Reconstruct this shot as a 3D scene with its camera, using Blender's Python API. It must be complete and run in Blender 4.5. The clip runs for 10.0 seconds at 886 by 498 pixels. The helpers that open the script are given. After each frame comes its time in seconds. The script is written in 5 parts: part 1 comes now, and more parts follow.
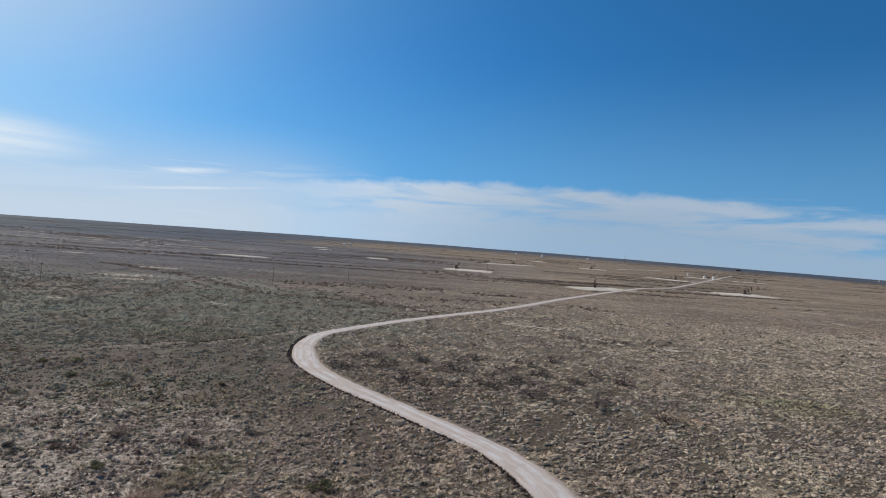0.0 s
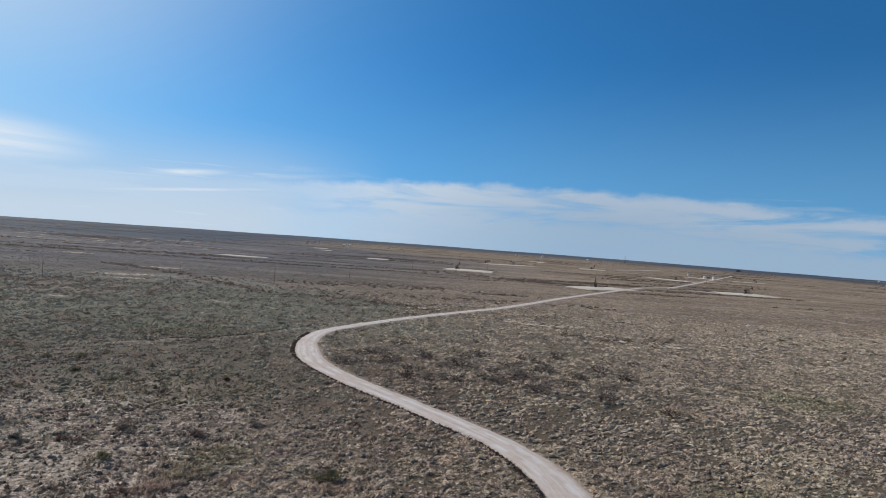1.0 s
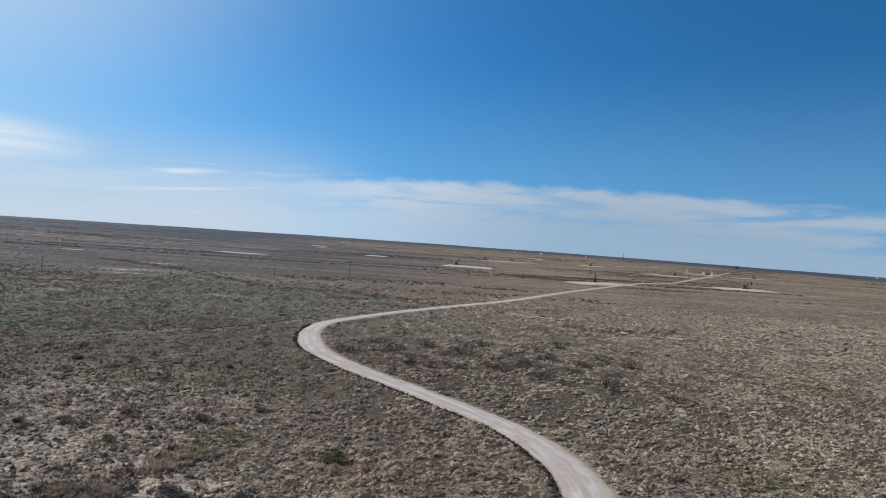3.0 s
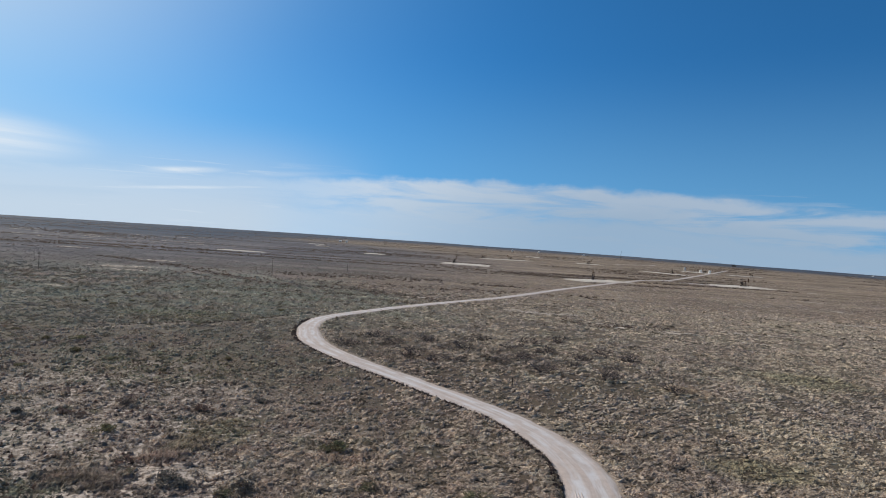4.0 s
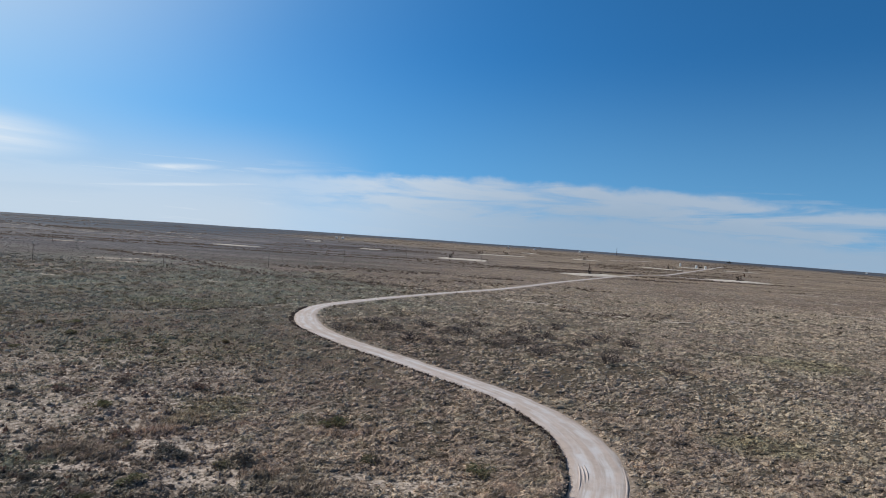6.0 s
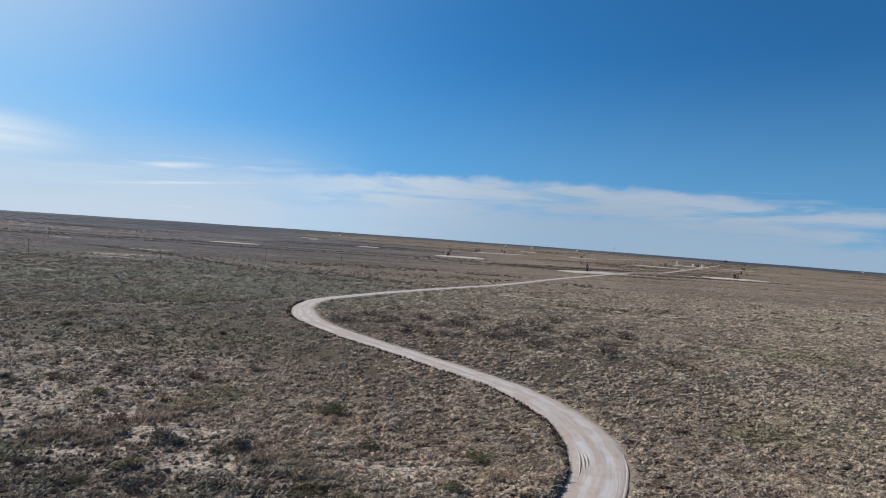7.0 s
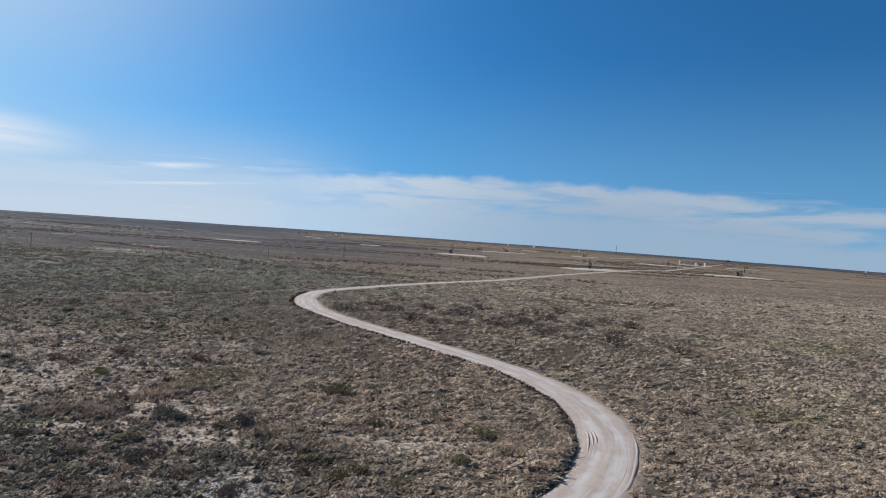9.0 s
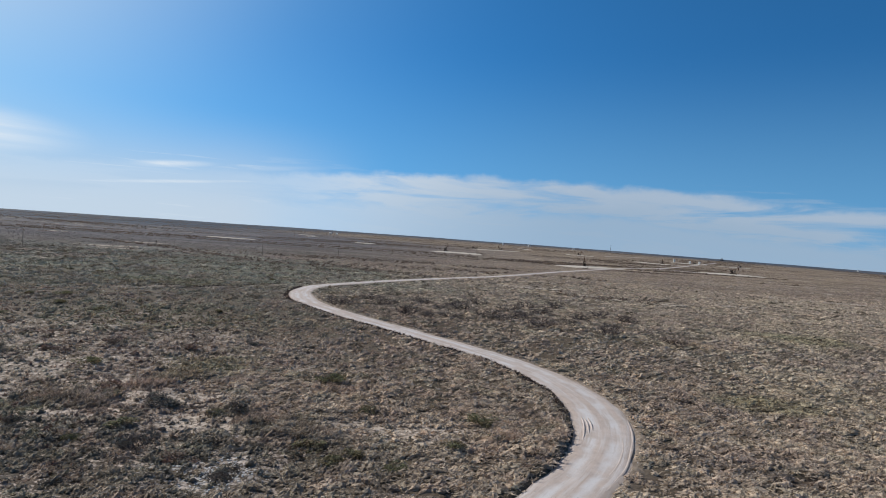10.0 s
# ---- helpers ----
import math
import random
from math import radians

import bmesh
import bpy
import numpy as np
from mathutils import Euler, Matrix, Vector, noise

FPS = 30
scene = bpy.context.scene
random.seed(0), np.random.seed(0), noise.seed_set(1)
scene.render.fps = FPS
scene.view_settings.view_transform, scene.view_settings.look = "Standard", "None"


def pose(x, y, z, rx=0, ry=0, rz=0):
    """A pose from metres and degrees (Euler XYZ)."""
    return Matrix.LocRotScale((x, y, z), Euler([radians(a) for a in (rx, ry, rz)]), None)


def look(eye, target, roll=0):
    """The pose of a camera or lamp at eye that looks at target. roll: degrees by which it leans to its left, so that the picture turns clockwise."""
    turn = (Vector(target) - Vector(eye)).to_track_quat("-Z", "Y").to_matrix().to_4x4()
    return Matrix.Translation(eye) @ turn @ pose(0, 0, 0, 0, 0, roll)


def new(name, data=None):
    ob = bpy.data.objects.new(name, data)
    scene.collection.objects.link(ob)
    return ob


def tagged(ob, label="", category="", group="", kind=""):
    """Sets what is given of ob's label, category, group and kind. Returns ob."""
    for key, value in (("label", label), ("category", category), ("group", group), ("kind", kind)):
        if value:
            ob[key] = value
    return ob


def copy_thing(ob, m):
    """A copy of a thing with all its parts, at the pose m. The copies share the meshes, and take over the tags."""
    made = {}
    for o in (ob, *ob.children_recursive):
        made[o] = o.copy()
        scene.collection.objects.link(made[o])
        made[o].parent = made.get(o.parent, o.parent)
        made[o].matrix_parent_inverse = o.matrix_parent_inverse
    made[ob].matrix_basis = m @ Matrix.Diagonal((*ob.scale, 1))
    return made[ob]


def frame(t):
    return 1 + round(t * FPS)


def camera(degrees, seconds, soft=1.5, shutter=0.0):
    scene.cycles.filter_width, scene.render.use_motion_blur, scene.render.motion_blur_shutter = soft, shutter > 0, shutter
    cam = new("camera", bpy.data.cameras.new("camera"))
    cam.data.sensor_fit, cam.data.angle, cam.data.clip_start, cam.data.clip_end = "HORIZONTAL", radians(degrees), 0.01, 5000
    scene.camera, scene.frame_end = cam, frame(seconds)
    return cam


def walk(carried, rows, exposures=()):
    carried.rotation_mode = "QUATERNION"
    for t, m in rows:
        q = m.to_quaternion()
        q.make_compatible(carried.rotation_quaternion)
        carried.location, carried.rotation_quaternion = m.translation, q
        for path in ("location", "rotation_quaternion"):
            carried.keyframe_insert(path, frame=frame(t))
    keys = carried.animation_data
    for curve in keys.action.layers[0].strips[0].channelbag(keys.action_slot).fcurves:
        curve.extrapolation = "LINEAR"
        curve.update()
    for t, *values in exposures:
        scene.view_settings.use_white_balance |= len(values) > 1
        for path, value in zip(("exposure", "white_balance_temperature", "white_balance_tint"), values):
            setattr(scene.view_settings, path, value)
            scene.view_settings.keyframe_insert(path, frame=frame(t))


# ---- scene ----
cam = camera(76, 10.0, soft=1.0)
PATH = [
    (0.0, look((1.69, -0.54, 25.94), (0.475, 99.441, 24.675), 4.30)),
    (0.5, look((1.40, -0.62, 25.39), (0.135, 99.374, 24.234), 4.31)),
    (1.0, look((1.09, -0.62, 24.77), (-0.102, 99.368, 23.720), 4.22)),
    (1.5, look((0.80, -0.57, 24.27), (-0.366, 99.424, 23.138), 4.20)),
    (2.0, look((0.59, -0.49, 23.79), (-0.484, 99.502, 22.586), 4.13)),
    (2.5, look((0.48, -0.40, 23.31), (-0.542, 99.586, 22.062), 4.08)),
    (4.0, look((0.18, -0.21, 21.78), (-0.279, 99.777, 20.248), 4.00)),
    (4.5, look((0.09, -0.12, 21.18), (-0.143, 99.869, 19.528), 4.05)),
    (5.0, look((0.00, 0.00, 20.53), (-0.097, 99.984, 18.738), 4.08)),
    (5.5, look((-0.09, 0.19, 19.93), (0.074, 100.172, 18.081), 4.03)),
    (7.0, look((-0.26, 0.77, 18.06), (0.497, 100.743, 15.952), 4.09)),
    (7.5, look((-0.24, 1.00, 17.44), (1.206, 100.969, 15.407), 4.17)),
    (8.0, look((-0.27, 1.17, 16.80), (1.253, 101.128, 14.568), 4.21)),
    (8.5, look((-0.37, 1.33, 16.21), (0.413, 101.299, 14.009), 4.14)),
    (9.0, look((-0.43, 1.45, 15.80), (-0.024, 101.424, 13.690), 4.08)),
    (9.5, look((-0.44, 1.57, 15.37), (0.269, 101.539, 13.146), 4.07)),
    (10.0, look((-0.42, 1.68, 14.80), (0.911, 101.640, 12.545), 4.15)),
]
walk(cam, PATH)

SUN_AZ, SUN_EL = radians(-60), radians(36)      # azimuth from +y towards +x


# ---------------------------------------------------------------- node helpers
class Nodes:
    def __init__(self, tree):
        self.t = tree

    def add(self, kind, **props):
        n = self.t.nodes.new(kind)
        for k, v in props.items():
            if k == "inputs":
                for i, val in v.items():
                    if isinstance(val, bpy.types.NodeSocket):
                        self.t.links.new(val, n.inputs[i])
                    else:
                        n.inputs[i].default_value = val
            elif k == "operation":
                n.operation = v
            elif k == "blend_type":
                n.blend_type = v
            elif k == "data_type":
                n.data_type = v
        return n

    def math(self, op, a, b=0.0, c=0.0, clamp=False):
        n = self.add("ShaderNodeMath", operation=op, inputs={0: a, 1: b, 2: c})
        n.use_clamp = clamp
        return n.outputs[0]

    def vec(self, op, a, b=(0, 0, 0)):
        n = self.add("ShaderNodeVectorMath", operation=op, inputs={0: a, 1: b})
        return n.outputs["Value"] if op in ("LENGTH", "DOT_PRODUCT", "DISTANCE") else n.outputs[0]

    def mix(self, f, a, b, blend="MIX"):
        n = self.t.nodes.new("ShaderNodeMix")
        n.data_type, n.blend_type = "RGBA", blend
        for i, val in ((0, f), (6, a), (7, b)):
            if isinstance(val, bpy.types.NodeSocket):
                self.t.links.new(val, n.inputs[i])
            else:
                n.inputs[i].default_value = (*val, 1) if i > 0 and len(val) == 3 else val
        return n.outputs[2]

    def ramp(self, v, a, b, lo=0.0, hi=1.0, smooth=True):
        n = self.t.nodes.new("ShaderNodeMapRange")
        n.interpolation_type = "SMOOTHSTEP" if smooth else "LINEAR"
        for i, val in ((0, v), (1, a), (2, b), (3, lo), (4, hi)):
            if isinstance(val, bpy.types.NodeSocket):
                self.t.links.new(val, n.inputs[i])
            else:
                n.inputs[i].default_value = val
        return n.outputs[0]

    def noise(self, v, scale, detail=3.0, rough=0.55, dist=0.0):
        n = self.add("ShaderNodeTexNoise", inputs={"Vector": v, "Scale": scale, "Detail": detail, "Roughness": rough, "Distortion": dist})
        return n.outputs["Fac"]

    def noise_vec(self, v, scale, detail=2.0):
        n = self.add("ShaderNodeTexNoise", inputs={"Vector": v, "Scale": scale, "Detail": detail})
        return n.outputs["Color"]

    def pos(self):
        return self.add("ShaderNodeNewGeometry").outputs["Position"]

    def ellipse(self, p, cx, cy, rx, ry, soft=0.5):
        """1 inside an ellipse of the plan, 0 outside it."""
        q = self.vec("MULTIPLY", self.vec("SUBTRACT", p, (cx, cy, 0)), (1 / rx, 1 / ry, 0))
        return self.ramp(self.vec("LENGTH", q), 1 + soft, 1 - soft, 0.0, 1.0)


# ---------------------------------------------------------------- world and sun
world = bpy.data.worlds.new("sky")
scene.world = world
world.use_nodes = True
W = Nodes(world.node_tree)
world.node_tree.nodes.clear()
sky = W.add("ShaderNodeTexSky")
sky.sky_type, sky.sun_disc = "NISHITA", False
sky.sun_elevation, sky.sun_rotation = SUN_EL, SUN_AZ
sky.altitude, sky.air_density, sky.dust_density, sky.ozone_density = 800, 1.0, 0.6, 3.0
ray = W.add("ShaderNodeTexCoord").outputs["Generated"]
sep = W.add("ShaderNodeSeparateXYZ", inputs={0: ray})
sx, sy, sz = sep.outputs
# the low sky keeps the clear blue of the sky a little higher up
lifted = W.add("ShaderNodeCombineXYZ", inputs={0: sx, 1: sy, 2: W.math("ADD", W.math("MAXIMUM", sz, 0.0), 0.22)}).outputs[0]
world.node_tree.links.new(W.vec("NORMALIZE", lifted), sky.inputs["Vector"])
elev = W.math("MULTIPLY", W.math("ARCSINE", sz), 180 / math.pi)
azim = W.math("MULTIPLY", W.math("ARCTAN2", sx, sy), 180 / math.pi)
flat = W.add("ShaderNodeCombineXYZ", inputs={0: W.math("MULTIPLY", azim, 0.075), 1: W.math("MULTIPLY", elev, 0.60), 2: 0.0}).outputs[0]
streak = W.noise(flat, 1.0, 6.0, 0.6, 0.5)
rimwave = W.noise(W.vec("MULTIPLY", flat, (1.0, 0.25, 1)), 1.1, 6.0, 0.6)
# a low bank of thin cloud round the horizon, its upper rim wavy
west = W.ramp(azim, -4, -21)                     # the bank thins out into streaks to the west
puff = W.noise(W.vec("MULTIPLY", flat, (4.2, 0.9, 1)), 1.0, 4.0, 0.55, 0.3)
rim = W.math("ADD", W.math("ADD", W.math("MULTIPLY", W.math("SUBTRACT", rimwave, 0.5), 2.6), W.math("MULTIPLY", W.math("SUBTRACT", puff, 0.5), 1.5)), W.math("SUBTRACT", W.ramp(azim, 16, 42, 6.2, 4.5), W.ramp(azim, 0, -20, 0.0, 1.5)))
depth = W.math("SUBTRACT", rim, elev)
bank = W.math("MULTIPLY", W.ramp(depth, -0.3, 0.75), W.ramp(depth, 1.0, 5.0, 1.0, 0.9))
bank = W.math("MULTIPLY", bank, W.math("MAXIMUM", W.ramp(streak, 0.34, 0.56, W.ramp(azim, 8, 30, 0.45, 0.12), 1.0), W.ramp(depth, 1.8, 4.0, 0.0, 0.95)))
bank = W.math("MULTIPLY", bank, W.math("SUBTRACT", 1.0, W.math("MULTIPLY", west, 0.8)))
fine = W.noise(W.vec("MULTIPLY", flat, (1.3, 2.6, 1)), 1.0, 6.0, 0.6, 0.6)
wisps = W.math("MULTIPLY", W.ramp(fine, 0.52, 0.70, 0.0, 1.0), W.math("MULTIPLY", W.ramp(elev, 7.0, 4.8), 0.4))
# one bright veil low in the west
veil = W.vec("LENGTH", W.add("ShaderNodeCombineXYZ", inputs={0: W.math("DIVIDE", W.math("ADD", azim, 41.0), 9.0), 1: W.math("DIVIDE", W.math("SUBTRACT", elev, 5.8), 2.1), 2: 0.0}).outputs[0])
veil = W.math("MULTIPLY", W.ramp(veil, 1.2, 0.1), W.ramp(fine, 0.25, 0.6, 0.6, 1.0))
wisps = W.math("MAXIMUM", wisps, veil)
# thin streaks above it
for a0, e0, ra, re, much in ((-25.4, 4.75, 4.4, 0.42, 1.0), (-25.0, 3.2, 10.5, 0.26, 0.9), (-15.5, 5.4, 5.5, 0.40, 0.25)):
    da = W.math("SUBTRACT", azim, a0)
    de = W.math("SUBTRACT", W.math("SUBTRACT", elev, e0), W.math("MULTIPLY", da, 0.10))
    r2 = W.vec("LENGTH", W.add("ShaderNodeCombineXYZ", inputs={0: W.math("DIVIDE", da, ra), 1: W.math("DIVIDE", de, re), 2: 0.0}).outputs[0])
    line = W.math("MULTIPLY", W.ramp(r2, 1.1, 0.0), W.ramp(fine, 0.35, 0.6, 0.45 * much, much))
    wisps = W.math("MAXIMUM", wisps, line)
cloud = W.math("MAXIMUM", bank, wisps, clamp=True)
# brighter towards the sun
facing = W.vec("DOT_PRODUCT", ray, (math.sin(SUN_AZ) * math.cos(SUN_EL), math.cos(SUN_AZ) * math.cos(SUN_EL), math.sin(SUN_EL)))
angle = W.math("MULTIPLY", W.math("ARCCOSINE", facing), 180 / math.pi)
glow = W.math("POWER", W.ramp(angle, 63, 14, 0.0, 1.0, smooth=False), 2.5)
deep = W.add("ShaderNodeGamma", inputs={0: sky.outputs[0], 1: 1.25}).outputs[0]
tint = W.mix(1.0, deep, (0.278, 0.795, 0.935), "MULTIPLY")
lit = W.mix(glow, tint, (4.3, 6.0, 7.2))
lit = W.mix(W.math("POWER", W.ramp(angle, 45, 14, 0.0, 1.0, smooth=False), 2.0), lit, (6.6, 6.9, 7.8))
overhead = W.mix(1.0, sky.outputs[0], (0.98, 0.87, 0.70), "MULTIPLY")
lit = W.mix(W.ramp(elev, 26, 48), lit, overhead)       # paler again overhead
haze = W.ramp(elev, 19, 0, 0.0, 0.42)
lit = W.mix(haze, lit, (2.5, 5.05, 6.85))
lit = W.mix(W.math("MULTIPLY", west, W.ramp(elev, 11, 0, 0.0, 0.85)), lit, (5.65, 6.45, 7.3))
under = W.mix(W.ramp(depth, 0.2, 3.5), (4.05, 4.95, 6.1), (3.5, 4.5, 5.7))
cloud_colour = W.mix(W.ramp(angle, 78, 40), under, (7.4, 8.2, 9.0))
sky_colour = W.mix(W.math("MULTIPLY", cloud, 0.92), lit, cloud_colour)
bg = W.add("ShaderNodeBackground", inputs={0: sky_colour, 1: 0.10})
out = W.add("ShaderNodeOutputWorld", inputs={0: bg.outputs[0]})

sun_data = bpy.data.lights.new("sun", "SUN")
sun_data.energy, sun_data.angle, sun_data.color = 4.05, radians(0.55), (1.0, 0.935, 0.825)
sun = new("sun", sun_data)
sun_dir = Vector((math.sin(SUN_AZ) * math.cos(SUN_EL), math.cos(SUN_AZ) * math.cos(SUN_EL), math.sin(SUN_EL)))
sun.matrix_world = look((0, 0, 60), Vector((0, 0, 60)) - sun_dir)
scene.view_settings.exposure = 0.0


# ---------------------------------------------------------------- materials
def material(name, rough=0.9, metal=0.0):
    m = bpy.data.materials.new(name)
    m.use_nodes = True
    n = Nodes(m.node_tree)
    bsdf = m.node_tree.nodes["Principled BSDF"]
    bsdf.inputs["Roughness"].default_value, bsdf.inputs["Metallic"].default_value = rough, metal
    bsdf.inputs["Specular IOR Level"].default_value = 0.2
    return m, n, bsdf


def link(n, a, b):
    n.t.links.new(a, b)


def plain(name, colour, rough=0.7, metal=0.0, wear=0.25, scale=1.5):
    """Painted or bare stuff with patchy wear at two scales."""
    m, n, b = material(name, rough, metal)
    p = n.pos()
    f = n.math("ADD", n.math("MULTIPLY", n.noise(p, scale, 4), 0.6), n.math("MULTIPLY", n.noise(p, scale * 12, 2), 0.4))
    dark = tuple(c * (1 - wear) for c in colour)
    lite = tuple(min(c * (1 + wear * 0.5), 0.9) for c in colour)
    link(n, n.mix(n.ramp(f, 0.35, 0.65), dark, lite), b.inputs["Base Color"])
    return m


def field_colour(n, p, grass):
    """Colour of the prairie by place: dry grass (grass) or the soil beneath it."""
    wob = n.vec("MULTIPLY", n.vec("SUBTRACT", n.noise_vec(p, 0.035), (0.5, 0.5, 0.5)), (40, 40, 0))
    wob2 = n.vec("MULTIPLY", n.vec("SUBTRACT", n.noise_vec(p, 0.35), (0.5, 0.5, 0.5)), (4, 4, 0))
    q = n.vec("ADD", n.vec("ADD", p, n.vec("MULTIPLY", wob, (0.25, 0.25, 0))), wob2)
    far_q = n.vec("ADD", p, n.vec("MULTIPLY", wob, (2.0, 2.0, 0)))
    big = n.noise(p, 0.018, 5, 0.6)
    mid = n.noise(p, 0.16, 4, 0.6)
    if grass:
        c = n.mix(n.ramp(mid, 0.35, 0.68), (0.455, 0.370, 0.288), (0.610, 0.512, 0.400))
        c = n.mix(n.ramp(big, 0.40, 0.66), c, (0.475, 0.372, 0.285))
    else:
        c = n.mix(n.ramp(mid, 0.35, 0.65), (0.172, 0.132, 0.096), (0.250, 0.195, 0.138))
        c = n.mix(n.ramp(big, 0.42, 0.64), c, (0.160, 0.118, 0.086))
    k = 1.0 if grass else 0.75
    g_ = 1.0 if grass else 0.62
    # greener flat beyond the bend, redder weeds further out, tan grass to the east
    beyond = n.vec("DOT_PRODUCT", n.vec("ADD", p, n.vec("MULTIPLY", wob, (0.4, 0.4, 0))), (0.617, 0.788, 0))     # metres past the line of the draw
    green = n.math("MULTIPLY", n.ellipse(far_q, -98, 208, 100, 105, 0.45), n.ramp(n.noise(p, 0.06, 4), 0.3, 0.6, 0.4, 1.0))
    green = n.math("MULTIPLY", green, n.ramp(beyond, 164, 150))
    gully = n.math("MULTIPLY", n.ramp(n.math("ABSOLUTE", n.math("SUBTRACT", beyond, 160)), 8, 2), n.ellipse(p, -130, 305, 150, 130, 0.3))
    c = n.mix(n.math("MULTIPLY", gully, 0.6), c, (0.115, 0.098, 0.075))
    c = n.mix(n.math("MULTIPLY", green, 0.85), c, tuple(g_ * v for v in (0.355, 0.370, 0.288)))
    red = n.ellipse(far_q, -260, 520, 170, 120, 0.5)
    c = n.mix(n.math("MULTIPLY", red, 0.7), c, tuple(g_ * v for v in (0.26, 0.175, 0.130)))
    brush = n.ellipse(far_q, -240, 400, 200, 150, 0.5)
    c = n.mix(n.math("MULTIPLY", brush, 0.75), c, tuple(g_ * v for v in (0.215, 0.185, 0.155)))
    tan = n.ellipse(far_q, 95, 120, 85, 110, 0.5)
    c = n.mix(n.math("MULTIPLY", tan, 0.55), c, tuple(g_ * v for v in (0.500, 0.420, 0.325)))
    dull = n.ellipse(q, -60, 70, 40, 48, 0.5)
    russet = n.ellipse(q, -19, 84, 22, 34, 0.5)
    c = n.mix(n.math("MULTIPLY", russet, 0.45), c, (0.515, 0.400, 0.312) if grass else (0.28, 0.215, 0.168))
    c = n.mix(n.math("MULTIPLY", dull, 0.55 if grass else 0.6), c, (0.520, 0.448, 0.362) if grass else (0.40, 0.33, 0.27))
    inner = n.ellipse(q, -2, 128, 26, 24, 0.5)           # paler grass inside the bend
    c = n.mix(n.math("MULTIPLY", inner, 0.5), c, tuple(g_ * v for v in (0.57, 0.475, 0.365)))
    rank = n.ellipse(q, -26, 38, 22, 9, 0.5)
    c = n.mix(n.math("MULTIPLY", rank, 0.8), c, (0.200, 0.180, 0.142) if grass else (0.17, 0.136, 0.112))
    weeds = n.noise(p, 0.28, 4, 0.6)
    c = n.mix(n.math("MULTIPLY", n.ramp(weeds, 0.50, 0.62), n.math("ADD", 0.40, n.math("MULTIPLY", dull, 0.4))), c, tuple(g_ * v for v in (0.370, 0.265, 0.212)))
    c = n.mix(n.math("MULTIPLY", n.ramp(weeds, 0.46, 0.34), n.math("ADD", 0.28, n.math("MULTIPLY", dull, 0.4))), c, tuple(g_ * v for v in (0.270, 0.275, 0.185)))
    drift = n.noise(p, 0.055, 5, 0.6)
    c = n.mix(n.ramp(drift, 0.50, 0.62, 0.0, 0.45), c, tuple((1.0 if grass else 0.5) * v for v in (0.375, 0.300, 0.250)))
    c = n.mix(n.math("MULTIPLY", n.ramp(drift, 0.48, 0.36, 0.0, 0.4), n.ramp(n.add("ShaderNodeSeparateXYZ", inputs={0: p}).outputs[0], -10, 25)), c, tuple((1.0 if grass else 0.5) * v for v in (0.495, 0.422, 0.305)))
    # green and maroon weeds in patches over the western flat
    flat_west = n.ramp(n.add("ShaderNodeSeparateXYZ", inputs={0: p}).outputs[0], -18, -40)
    kinds_of = n.noise(p, 0.05, 5, 0.62)
    c = n.mix(n.math("MULTIPLY", n.ramp(kinds_of, 0.49, 0.39), n.math("MULTIPLY", flat_west, 0.45)), c, tuple(g_ * v for v in (0.285, 0.295, 0.225)))
    c = n.mix(n.math("MULTIPLY", n.ramp(kinds_of, 0.53, 0.62), n.math("MULTIPLY", flat_west, 0.45)), c, tuple(g_ * v for v in (0.340, 0.250, 0.210)))
    gold = n.ellipse(q, 40.5, 89, 4.2, 3.0, 0.5)
    c = n.mix(n.math("MULTIPLY", gold, 0.45), c, (0.55, 0.44, 0.29))
    # the plain lies darker to the north-west: thin scrub, with blue distance haze in its colour
    hazy_scrub = n.ellipse(far_q, -580, 720, 600, 640, 0.3)
    c = n.mix(n.math("MULTIPLY", hazy_scrub, 0.85), c, (0.088, 0.087, 0.104))
    lime = n.math("MAXIMUM", n.ellipse(q, 35, 60, 5, 3, 0.6), n.ellipse(q, -38, 83, 16, 9, 0.6))
    lime = n.math("MAXIMUM", lime, n.math("MAXIMUM", n.ellipse(q, 67, 105, 9, 7, 0.6), n.ellipse(q, -60, 131, 13, 9, 0.6)))
    lime = n.math("MAXIMUM", lime, n.ellipse(q, -23.5, 60, 3.5, 5, 0.6))
    c = n.mix(n.math("MULTIPLY", lime, 0.45 if grass else 0.1), c, tuple(g_ * v for v in (0.285, 0.275, 0.135)))
    return c, q


# small sandy openings in the grass west of the road
SANDY = [(-30.9, 51.8, 3.6, 1.6), (-28.0, 53.3, 3.0, 1.2), (-40.0, 57.5, 6.5, 4.5), (-35.0, 47.6, 3.2, 1.4), (-28.1, 44.0, 3.6, 1.2), (-21.0, 50.6, 4.5, 1.8),
         (-45.6, 64.4, 5.0, 3.0), (-15.3, 43.2, 3.0, 1.2)]


